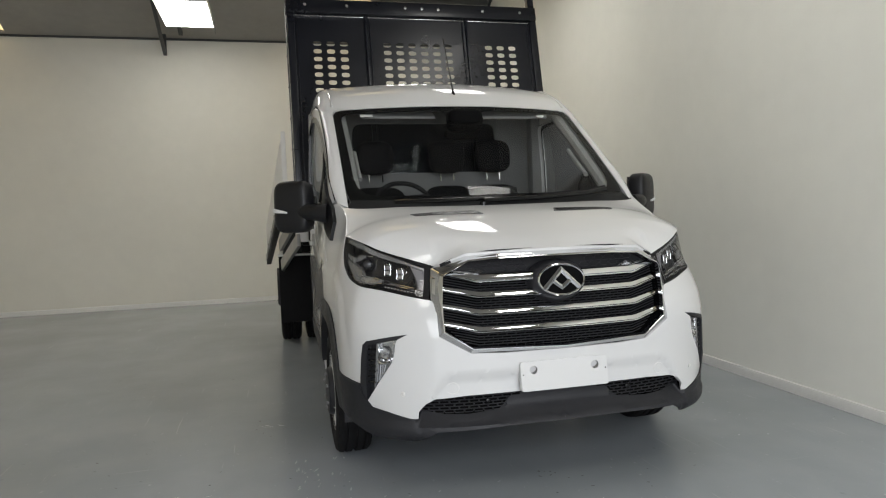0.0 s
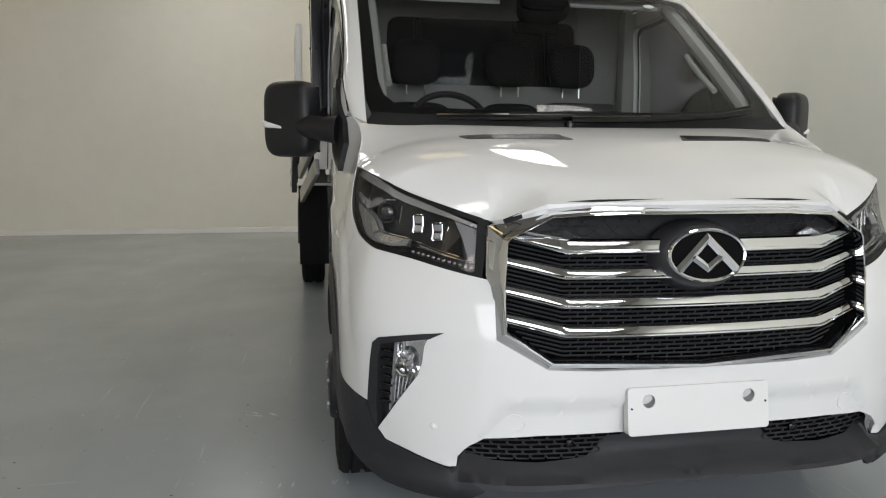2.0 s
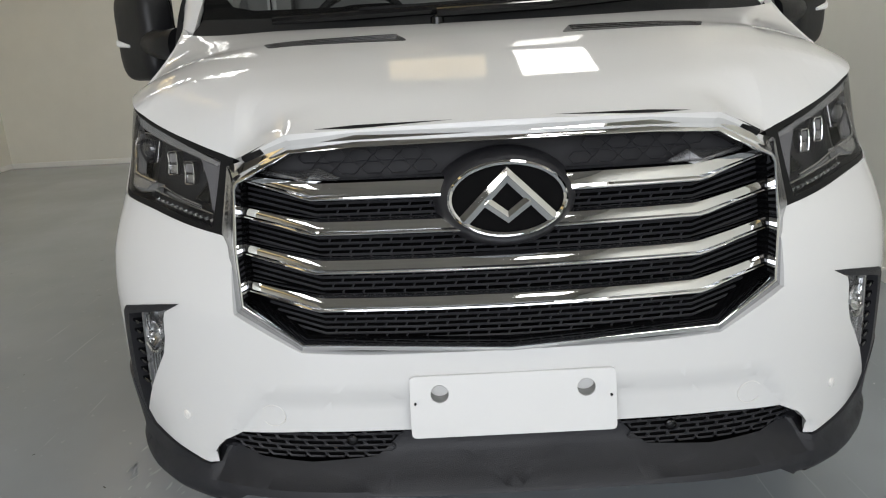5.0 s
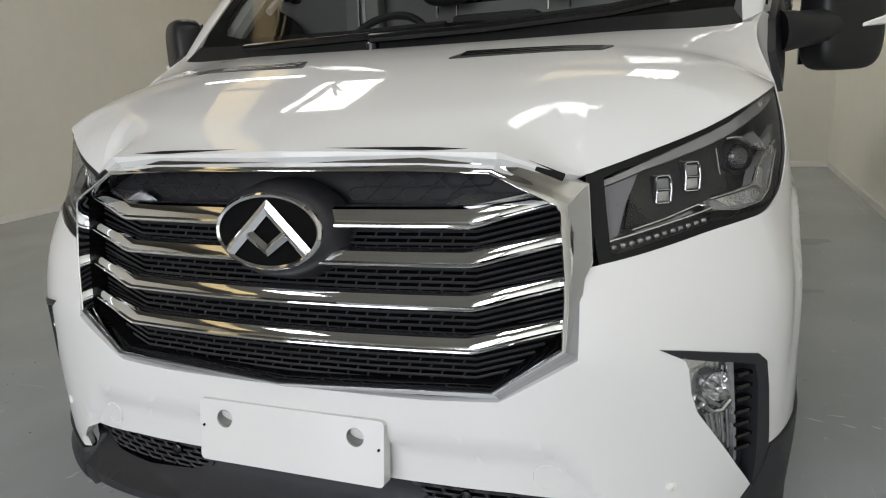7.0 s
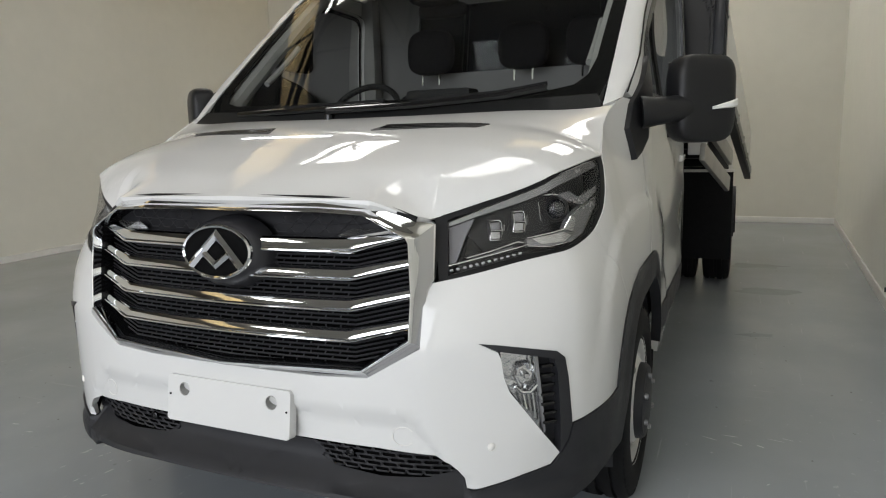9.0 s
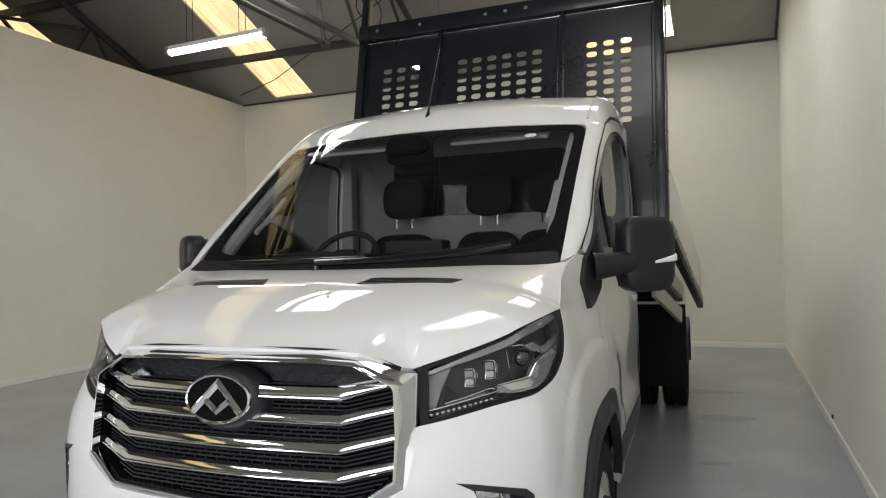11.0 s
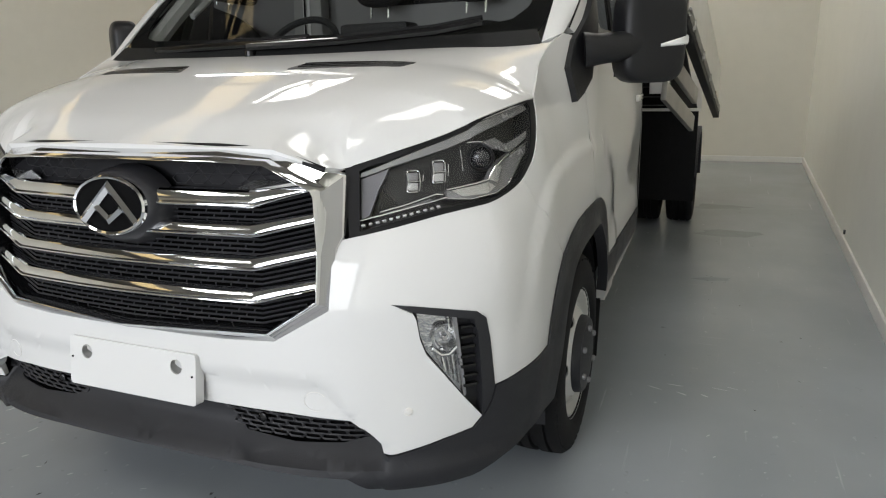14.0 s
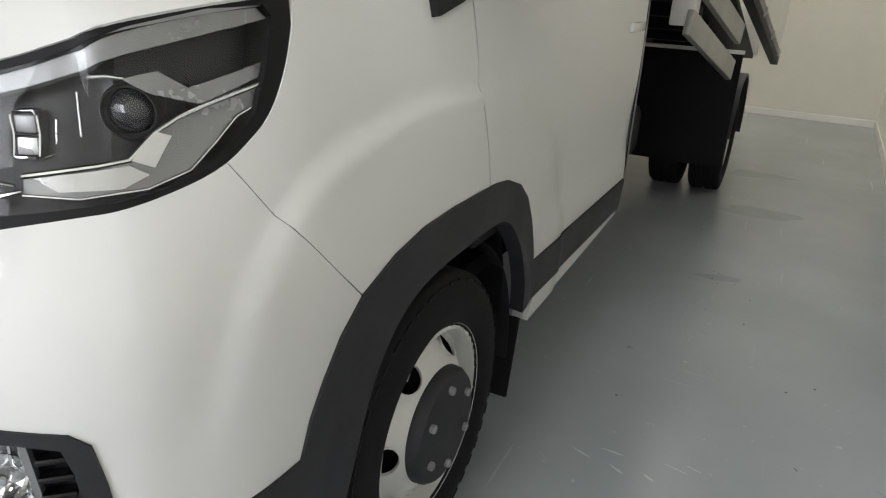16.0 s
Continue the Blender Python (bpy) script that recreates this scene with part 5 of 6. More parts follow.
# fog lamp surrounds
for k in (0, 1):
    s = 1 - 2 * k
    fogset = panel("fog_surround", FOG, side, PLASTIC, truck, "black plastic fog lamp surround", mirror=k, grow=-0.03, depth=0.03, step=0.03)
    rim_out = FOG[:10] + [(0.966, 0.548), (0.956, 0.70), (0.945, 0.738), (0.90, 0.750), (0.80, 0.770)]
    panel("fog_frame", rim_out, side, PLASTIC, fogset, "black fog lamp frame", mirror=k, grow=0.004, depth=0.035, step=0.03)
    lamp = [(0.806, 0.763), (0.898, 0.747), (0.908, 0.662), (0.918, 0.564), (0.921, 0.531), (0.856, 0.621), (0.828, 0.660), (0.814, 0.70)]
    panel("fog_reflector", lamp, side, FOGSILVER, fogset, "silver fog lamp reflector", mirror=k, grow=-0.026, depth=0.004, step=0.02)
    # the lamp's dark edge strip beside the slats
    panel("fog_edge", [(0.895, 0.746), (0.904, 0.745), (0.927, 0.535), (0.921, 0.530), (0.912, 0.60)], side, TRIMDARK, fogset, "grey edge of the fog lamp", mirror=k, grow=-0.008, depth=0.012, step=0.03)
    # upper bowl with a bulb cap and a light bar, bright shelf below it, flutes under the shelf
    c = lamp_at(0.872, 0.697, 0.022)
    turn = Matrix.Rotation(radians(-90 + s * 38), 4, "Z")
    bm = lathe_bm([(0.012, 0.034), (0.004, 0.030), (-0.006, 0.020), (-0.010, 0.008), (-0.010, 0.0)], 24, m=Matrix.Translation((s * c.x, c.y, c.z)) @ turn)
    part("fog_bowl", bm, CHROME, fogset, "chrome bowl of the fog lamp")
    bm = lathe_bm([(-0.008, 0.009), (0.016, 0.009), (0.020, 0.006), (0.020, 0.0)], 16, m=Matrix.Translation((s * c.x, c.y, c.z)) @ turn)
    part("fog_bulb", bm, SATIN, fogset)
    u_bar = [lamp_at(a, b, 0.014) for a, b in ((0.884, 0.742), (0.884, 0.712), (0.890, 0.703), (0.896, 0.712), (0.895, 0.740))]
    tube("light_bar", [(s * p.x, p.y, p.z) for p in u_bar], 0.003, CHROME, fogset, 6)
    shelf = [lamp_at(a, b, 0.012) for a, b in ((0.842, 0.668), (0.862, 0.651), (0.884, 0.650), (0.904, 0.668))]
    tube("reflector_shelf", [(s * p.x, p.y, p.z) for p in shelf], 0.006, CHROME, fogset, 8)
    for j in range(5):
        f = j / 4
        top, low = lamp_at(0.852 + 0.052 * f, 0.648 - 0.004 * abs(f - 0.5), 0.018), lamp_at(0.862 + 0.052 * f, 0.618 - 0.058 * f, 0.018)
        tube("reflector_rib", [(s * top.x, top.y, top.z), (s * low.x, low.y, low.z)], 0.0034, CHROME if j % 2 else SATIN, fogset, 6)
    fl = panel("fog_lens", lamp, side, LENS, fogset, "clear fog lamp lens", mirror=k, grow=-0.004, skirt=False, step=0.03)
    fl.visible_shadow = False
    for j in range(7):
        z = 0.560 + j * 0.026
        c = lamp_at(0.932 + 0.006 * (j < 2), z, 0.016)
        box("fog_rib", (s * c.x, c.y, z), (0.040, 0.026, 0.008), GLOSSBLACK, fogset, Matrix.Rotation(s * radians(45), 4, "Z") @ Matrix.Rotation(radians(-12), 4, "X"), 0.003)

# headlights
for k in (0, 1):
    s = 1 - 2 * k
    hl = panel("headlight", HL_OUT, side, TRIMBLACK, truck, "headlight with clear lens and dark housing", mirror=k, grow=-0.060, depth=0.005, step=0.03)
    gasket_in = [(0.672, 0.960), (0.761, 0.978), (0.893, 1.003), (0.983, 1.010), (1.06, 1.015), (1.145, 1.027), (1.204, 1.051), (1.260, 1.100), (1.294, 1.167), (1.316, 1.222), (1.306, 1.236), (1.225, 1.230), (1.12, 1.209), (1.02, 1.185), (0.913, 1.161), (0.84, 1.142), (0.769, 1.122), (0.70, 1.107), (0.672, 1.096)]
    panel("headlight_bezel", HL_OUT, side, BEZEL, hl, "black headlight edge", mirror=k, holes=[gasket_in[::-1]], grow=-0.003, depth=0.055, step=0.03)
    lens = panel("headlight_lens", gasket_in, side, LENS, hl, "clear headlight lens", mirror=k, skirt=False, step=0.03, grow=-0.0045)
    lens.visible_shadow = False

    def line(name, pts, depth, r, mat, parent=hl, label=""):
        return tube(name, [(s * p.x, p.y, p.z) for p in (lamp_at(a, b, depth) for a, b in pts)], r, mat, parent, 8, label)
    # grey strip along the head of the lamp, plate beside the grille, black wedge behind it
    strip = [(0.674, 1.093), (0.769, 1.120), (0.84, 1.140), (0.913, 1.159), (1.02, 1.183), (1.129, 1.207), (1.225, 1.227), (1.302, 1.234), (1.316, 1.221), (1.225, 1.203), (1.135, 1.184), (1.02, 1.161), (0.913, 1.139), (0.766, 1.107), (0.674, 1.083)]
    panel("headlight_trim", strip, side, LAMPSILVER, hl, "satin grey strip inside the headlight", mirror=k, grow=-0.014, depth=0.02, step=0.03)
    panel("headlight_trim", [(0.674, 0.990), (0.696, 0.998), (0.722, 1.054), (0.757, 1.103), (0.674, 1.081)], side, PLATESILVER, hl, "satin grey plate inside the headlight", mirror=k, grow=-0.022, depth=0.02, step=0.03)
    panel("headlight_wedge", [(0.738, 1.062), (0.781, 1.022), (0.718, 1.009)], side, GLOSSBLACK, hl, "black wedge inside the headlight", mirror=k, grow=-0.040, depth=0.012, step=0.03)
    # daytime light row above a dark ledge
    for j in range(12):
        t = j / 11
        c = lamp_at(0.681 + 0.205 * t, 0.975 + 0.034 * t, 0.012)
        box("led_cell", (s * c.x, c.y, c.z), (0.010, 0.008, 0.008), SATIN, hl, Matrix.Rotation(s * radians(30), 4, "Z") @ Matrix.Rotation(radians(-16), 4, "Y"), 0.002)
    line("light_guide", [(0.672, 0.986), (0.727, 0.996), (0.815, 1.012), (0.884, 1.024), (0.915, 1.030)], 0.014, 0.0026, CHROME, hl, "clear light guide bar")
    line("light_guide", [(0.726, 1.004), (0.802, 1.019), (0.886, 1.039), (0.905, 1.036)], 0.018, 0.0026, CHROME, hl, "clear light guide bar")
    line("light_guide", [(0.735, 0.999), (0.80, 1.011), (0.870, 1.027)], 0.022, 0.004, LAMPSILVER, hl)
    # hooked guide under the projector, with a pale bowl
    hook = [(0.916, 1.046), (0.956, 1.050), (1.03, 1.056), (1.088, 1.061), (1.129, 1.088), (1.161, 1.103), (1.202, 1.117), (1.288, 1.140), (1.282, 1.117), (1.240, 1.100), (1.206, 1.072), (1.165, 1.042), (1.104, 1.027), (0.995, 1.021), (0.916, 1.026)]
    guide = panel("light_guide", hook, side, LAMPSILVER, hl, "frosted hooked light guide", mirror=k, grow=-0.018, depth=0.018, step=0.02)
    line("guide_edge", hook[:5], 0.014, 0.0036, CHROME, guide, "bright chrome edge of the light guide")
    line("guide_edge", hook[4:8], 0.014, 0.0030, CHROME, guide, "bright chrome edge of the light guide")
    line("guide_edge", hook[8:], 0.015, 0.0022, CHROME, guide, "bright chrome edge of the light guide")
    panel("guide_bowl", [(0.930, 1.044), (0.960, 1.047), (1.085, 1.055), (1.112, 1.043), (1.069, 1.030), (0.964, 1.029)], side, FOGSILVER, guide, "pale reflector bowl", mirror=k, grow=-0.013, depth=0.012, step=0.02)
    # a step of the chrome up to the tail of the hook
    panel("guide_facet", [(1.09, 1.060), (1.132, 1.090), (1.150, 1.084), (1.120, 1.050)], side, CHROME, guide, "bright facet of the guide", mirror=k, grow=-0.010, depth=0.010, step=0.02)
    brow = [(1.10, 1.152), (1.15, 1.160), (1.185, 1.139), (1.300, 1.168), (1.302, 1.154), (1.197, 1.119), (1.135, 1.134)]
    panel("headlight_trim", brow, side, LAMPSILVER, hl, "silver brow over the projector", mirror=k, grow=-0.018, depth=0.012, step=0.02)
    line("brow_edge", [(1.017, 1.154), (1.07, 1.155), (1.117, 1.151), (1.141, 1.134)], 0.026, 0.0026, CHROME)
    line("module_rod", [(1.0, 1.140), (1.002, 1.09)], 0.04, 0.0016, SATIN)
    # projector
    turn = Matrix.Rotation(radians(-90 + s * 36), 4, "Z")
    c = Vector((s * 0.855, 0.415, 1.107))
    bm = lathe_bm([(-0.03, 0.036), (0.008, 0.035), (0.012, 0.032), (0.006, 0.029), (-0.01, 0.029)], 32, m=Matrix.Translation(c) @ turn)
    part("projector_ring", bm, TRIMBLACK, hl)
    bm = lathe_bm([(0.0, 0.028), (0.006, 0.0265), (0.014, 0.020), (0.019, 0.010), (0.020, 0.0)], 28, m=Matrix.Translation(c) @ turn)
    part("projector_lens", bm, PROJECTOR, hl, "round projector lens")
    # two square modules with chrome frames
    for a, b, hh in ((0.828, 1.075, 0.052), (0.908, 1.093, 0.055)):
        at = lamp_at(a, b, 0.045)
        at.x *= s
        rt = Matrix.Rotation(s * radians(30), 4, "Z") @ Matrix.Rotation(radians(-6), 4, "X")
        mod = box("led_module", at + rt @ Vector((0, 0.028, 0)), (0.034, 0.05, hh + 0.006), TRIMBLACK, hl, rt, 0.008)
        w, h = 0.0155, hh / 2
        bm = bmesh.new()
        add_tube(bm, [at + rt @ Vector((q[0], -0.002, q[1])) for q in ((-w, h - 0.004), (-w + 0.004, h), (w - 0.004, h + 0.001), (w, h - 0.004), (w + 0.002, 0.0), (w - 0.001, -h + 0.003), (w - 0.005, -h), (-w + 0.003, -h), (-w, -h + 0.003), (-w + 0.003, 0.0), (-w, h - 0.004))], 0.0019, 6)
        add_tube(bm, [at + rt @ Vector((q, -0.002, 0.0)) for q in (-w + 0.002, w)], 0.0015, 6)
        add_tube(bm, [at + rt @ Vector(q) for q in ((w + 0.001, 0.004, -h), (w + 0.010, 0.016, -h + 0.004), (w + 0.012, 0.018, h - 0.010))], 0.0014, 6)
        part("module_frame", bm, CHROME, mod, "chrome module frame")
        bm = bmesh.new()
        add_box(bm, at + rt @ Vector((0, 0.002, -hh * 0.25)), (0.026, 0.006, hh * 0.40), rt, 0.003)
        part("module_lens", bm, SATIN, mod)
        bm = bmesh.new()
        add_box(bm, at + rt @ Vector((0, 0.002, hh * 0.23)), (0.025, 0.006, hh * 0.38), rt, 0.003)
        part("module_lens", bm, TRIMDARK, mod)

# mirrors
for s in (1, -1):
    base = panel("mirror", yz([(0.965, 1.215), (1.04, 1.240), (1.12, 1.285), (1.15, 1.36), (1.20, 1.43), (1.265, 1.585), (1.215, 1.555), (1.12, 1.475), (1.02, 1.405), (0.955, 1.32)]), side, MIRRORBLACK, truck, "large black door mirror on a stout arm", mirror=0 if s > 0 else 1, grow=0.020, depth=0.04, step=0.03)
    bm = bmesh.new()
    add_tube(bm, [(s * 0.985, 1.075, 1.375), (s * 1.03, 1.09, 1.378), (s * 1.08, 1.15, 1.385), (s * 1.13, 1.22, 1.39)], [0.058, 0.050, 0.048, 0.05], 14)
    part("mirror_arm", bm, MIRRORBLACK, base)
    head = blob("mirror_head", (s * 1.168, 1.262, 1.42), (0.122, 0.062, 0.156), MIRRORBLACK, base, 4.5, Matrix.Rotation(s * radians(40), 4, "Z"))
    bm = bmesh.new()
    rings = []
    for i in range(9):
        t = i / 8
        u, w = 0.005 + 0.118 * t, 0.064 - 0.022 * smooth01(t, 0.65, 1.0)
        x, y = 1.168 + 0.643 * w + 0.766 * u, 1.262 - 0.766 * w + 0.643 * u
        zc, h = 1.386 + 0.018 * t, 0.005 + 0.011 * t
        rings.append([bm.verts.new((s * (x + dx), y + dy, zc + dz)) for dx, dy, dz in ((0, 0, h), (0.004, -0.005, h * 0.6), (0.004, -0.005, -h * 0.6), (0, 0, -h), (-0.008, 0.010, 0))])
    for a, b in zip(rings, rings[1:]):
        for q in range(5):
            bm.faces.new((a[q], a[(q + 1) % 5], b[(q + 1) % 5], b[q]))
    bm.faces.new(rings[0])
    bm.faces.new(rings[-1][::-1])
    part("indicator", bm, PAPER, head, "clear turn signal strip")
    bm = bmesh.new()
    add_box(bm, (s * 1.128, 1.310, 1.42), (0.19, 0.006, 0.27), Matrix.Rotation(s * radians(40), 4, "Z"), 0.002)
    part("mirror_glass", bm, CHROME, head, "mirror glass")

# wipers
for name, pts in (("wiper", [(-0.12, 0.80, 1.405), (0.22, 0.822, 1.412), (0.55, 0.865, 1.432), (0.70, 0.90, 1.455)]), ("wiper", [(-0.62, 0.90, 1.41), (-0.35, 0.845, 1.412), (0.0, 0.835, 1.418), (0.10, 0.838, 1.42)])):
    w = tube(name, [(x, y - 0.012, z + 0.012) for x, y, z in pts], 0.014, GLOSSBLACK, truck, 8, "black wiper arm and blade")
    tube("wiper_blade", [(x, y - 0.004, z + 0.026) for x, y, z in pts[1:]], 0.009, RUBBER, w, 6)
    bm = lathe_bm([(-0.02, 0.022), (0.012, 0.020), (0.018, 0.010), (0.018, 0.0)], 16, m=Matrix.Translation(Vector(pts[0]) - Vector((0, 0, 0.012))) @ Matrix.Rotation(radians(-90), 4, "Y"))
    part("wiper_pivot", bm, GLOSSBLACK, w)

# stickers on the glass
for u, v, w, h, sgn in ((0.56, 0.925, 0.05, 0.018, 1), (0.60, 0.93, 0.085, 0.03, -1)):
    p = upper(u, v)
    bm = bmesh.new()
    rot = Matrix.Rotation(radians(41), 4, "X")
    if sgn > 0:
        bmesh.ops.create_circle(bm, cap_ends=True, segments=24, radius=0.03, matrix=Matrix.Translation(Vector(p) + Vector((0, 0.012, -0.012))) @ rot @ Matrix.Diagonal((1, 0.6, 1, 1)))
    else:
        add_box(bm, Vector((-p[0], p[1] + 0.010, p[2] - 0.010)), (w, h, 0.001), rot)
    part("sticker", bm, PAPER, windscreen, "small white sticker inside the glass")

# ---- cab interior ----
bm = bmesh.new()
prof = [(0.86, 1.30), (0.95, 1.395), (1.10, 1.425), (1.30, 1.43), (1.42, 1.40), (1.47, 1.30), (1.45, 1.05), (1.40, 0.8)]
rows_ = []
for x in np.linspace(-0.93, 0.93, 15):
    hump = 0.045 * math.exp(-((x + 0.43) / 0.22) ** 2)
    rows_.append([bm.verts.new((x, y + 0.05 * (x / 0.93) ** 2, z + hump * (1 if y > 1.05 else 0))) for y, z in prof])
for a, b in zip(rows_, rows_[1:]):
    for i in range(len(prof) - 1):
        bm.faces.new((a[i], a[i + 1], b[i + 1], b[i]))
part("dashboard", bm, DASH, truck, "black plastic dashboard")
box("dash_tray", (0.12, 1.32, 1.46), (0.30, 0.12, 0.10), DASH, truck, None, 0.02)
bm = bmesh.new()
c = Vector((-0.43, 1.58, 1.42))
rot = Matrix.Rotation(radians(52), 4, "X")
ringv = []
for k in range(40):
    t = k * 2 * math.pi / 40
    ringv.append(c + rot @ Vector((0.19 * math.cos(t), 0.19 * math.sin(t), 0)))
add_tube(bm, ringv + ringv[:2], 0.016, 8, False)
wheel_obj = part("steering_wheel", bm, DASH, truck, "black steering wheel")
bm = bmesh.new()
add_box(bm, c, (0.34, 0.05, 0.03), rot, 0.01)
add_box(bm, c, (0.13, 0.13, 0.05), rot, 0.02)
add_tube(bm, [c, (-0.43, 1.40, 1.25)], 0.04, 10)
part("wheel_hub", bm, DASH, wheel_obj)


def seat(x, w, name="cab_seat"):
    base = blob(name, (x, 2.12, 1.00), (w / 2, 0.27, 0.10), SEATCLOTH, truck, 4, label="black cloth cab seat with headrest")
    blob("backrest", (x, 2.44, 1.27), (w / 2, 0.075, 0.31), SEATCLOTH, base, 4, Matrix.Rotation(radians(-10), 4, "X"))
    blob("headrest", (x, 2.50, 1.815), (0.15, 0.06, 0.135), SEATCLOTH, base, 3.2, Matrix.Rotation(radians(-6), 4, "X"))
    for d in (-0.055, 0.055):
        tube("headrest_post", [(x + d, 2.49, 1.62), (x + d, 2.50, 1.76)], 0.007, CHROME, base, 8)


seat(-0.47, 0.50)
seat(0.12, 0.44)
seat(0.52, 0.44)
for s in (1, -1):
    # inner pillar trims and door cards
    bm = bmesh.new()
    add_tube(bm, [Vector((s * (upper(0.775, v)[0] - 0.030), upper(0.775, v)[1] + 0.055, upper(0.775, v)[2] - 0.030)) for v in (0.0, 0.25, 0.5, 0.75, 1.0)], 0.038, 8)
    pt = part("pillar_trim", bm, TRIMGREY, truck, "light grey pillar trim")
    tube("grab_handle", [Vector((s * (upper(0.775, v)[0] - 0.085), upper(0.775, v)[1] + 0.07 + 0.03 * math.sin((v - 0.3) * 7), upper(0.80, v)[2] - 0.05)) for v in (0.32, 0.38, 0.46, 0.54, 0.6)], 0.014, TRIMGREY, pt, 8)
    bm = bmesh.new()
    add_box(bm, (s * 0.955, 1.9, 1.05), (0.05, 1.4, 0.72), None, 0.02)
    part("door_card", bm, DASH, truck, "dark door trim")
    bm = bmesh.new()
    add_box(bm, (s * 0.93, 2.58, 1.75), (0.09, 0.10, 0.85), None, 0.02)
    part("rear_post_trim", bm, TRIMGREY, truck, "light grey rear post trim")
panel("headlining", [(0, 1.03), (0.86, 1.03), (0.93, 2.0), (0.93, 3.95), (0, 3.95)], upper, TRIMGREY, truck, "light grey headlining", both=True, grow=-0.045, skirt=False, step=(0.06, 0.2))
blob("mirror_pod", (0.0, 1.53, 1.975), (0.12, 0.07, 0.075), DARK, truck, 4, label="black camera pod behind the glass")
blob("inside_mirror", (0.0, 1.62, 1.89), (0.12, 0.025, 0.035), DARK, truck, 4, label="inside mirror")
for s in (-1, 1):
    box("sun_visor", (s * 0.42, 1.78, 2.055), (0.52, 0.17, 0.02), TRIMGREY, truck, Matrix.Rotation(radians(25), 4, "X"), 0.008, "light grey sun visor")
box("cab_floor", (0, 1.85, 0.60), (1.88, 1.55, 0.05), DARK, truck)
box("engine_bay_floor", (0, 0.62, 0.42), (1.30, 0.9, 0.03), DARK, truck)

# ---- wheels ----


def tyre_bm(r=0.348, w=0.20, rim=0.222, seg=80):
    h = w / 2
    prof = [(-h * 0.80, rim), (-h * 0.98, rim + 0.025), (-h * 1.0, rim + 0.055), (-h * 0.95, r - 0.035), (-h * 0.86, r - 0.010), (-h * 0.74, r), (-h * 0.54, r + 0.002), (-h * 0.52, r - 0.010), (-h * 0.44, r - 0.010), (-h * 0.42, r + 0.003), (-h * 0.12, r + 0.003), (-h * 0.10, r - 0.010), (h * 0.10, r - 0.010), (h * 0.12, r + 0.003), (h * 0.42, r + 0.003), (h * 0.44, r - 0.010), (h * 0.52, r - 0.010), (h * 0.54, r + 0.002), (h * 0.74, r), (h * 0.86, r - 0.010), (h * 0.95, r - 0.035), (h * 1.0, rim + 0.055), (h * 0.985, rim + 0.045), (h * 0.98, rim + 0.025), (h * 0.80, rim)]
    bm = lathe_bm(prof, seg)
    for k in range(44):
        t = 2 * math.pi * k / 44
        for s in (1, -1):
            m = Matrix.Rotation(t, 4, "X") @ Matrix.Translation((s * h * 0.80, 0, r - 0.011)) @ Matrix.Rotation(s * radians(16), 4, "Y")
            add_box(bm, (0, 0, -0.006), (0.024, 0.030, 0.012), None, 0.0)
            for v in bm.verts[-8:]:
                v.co = m @ v.co
    return bm


def front_wheel(s):
    axle = new("front_wheel")
    axle.parent = truck
    axle.location = (s * 0.918, WHEEL_Y, WHEEL_Z)
    axle["label"] = "front wheel with silver steel rim and black hub cover"
    tyre = part("tyre", tyre_bm(), RUBBER, axle, "black treaded tyre")

    def dish(t, r):
        # rim face: deep barrel, raised ring, hub
        x = float(np.interp(r, [0.085, 0.12, 0.145, 0.18, 0.198, 0.206, 0.214, 0.220, 0.226], [0.098, 0.096, 0.088, 0.056, 0.032, 0.046, 0.080, 0.088, 0.080]))
        return (s * x, s * r * math.cos(t), r * math.sin(t))
    lap = -math.pi / 6
    outer = [(lap + t * 2 * math.pi / 48, 0.226) for t in range(49)] + [(lap + t * 2 * math.pi / 48, 0.085) for t in range(48, -1, -1)]
    holes = []
    for k in range(6):
        c = k * 2 * math.pi / 6
        holes.append([(c + 0.19 * math.cos(a), 0.171 + 0.021 * math.sin(a)) for a in np.linspace(0, 2 * math.pi, 15)[:-1]])
    panel("rim", outer, dish, WHEELPAINT, axle, "silver painted steel rim with round holes", holes=holes, step=(0.13, 0.012), depth=0.008, sharp=50)
    bm = lathe_bm([(s * -0.02, 0.20), (s * -0.02, 0.0)], 32)
    part("brake_disc", bm, CHASSIS, axle)
    bm = lathe_bm([(s * 0.085, 0.137), (s * 0.108, 0.135), (s * 0.120, 0.126), (s * 0.126, 0.07), (s * 0.127, 0.0)], 40)
    hub = part("hub_cover", bm, PLASTIC, axle, "black plastic hub cover")
    for k in range(6):
        t = (k + 0.5) * math.pi / 3
        bm = lathe_bm([(0, 0.010), (s * 0.010, 0.010), (s * 0.013, 0.007), (s * 0.013, 0)], 10, m=Matrix.Translation((s * 0.121, 0.096 * math.cos(t), 0.096 * math.sin(t))))
        part("hub_bolt", bm, TRIMDARK, hub)


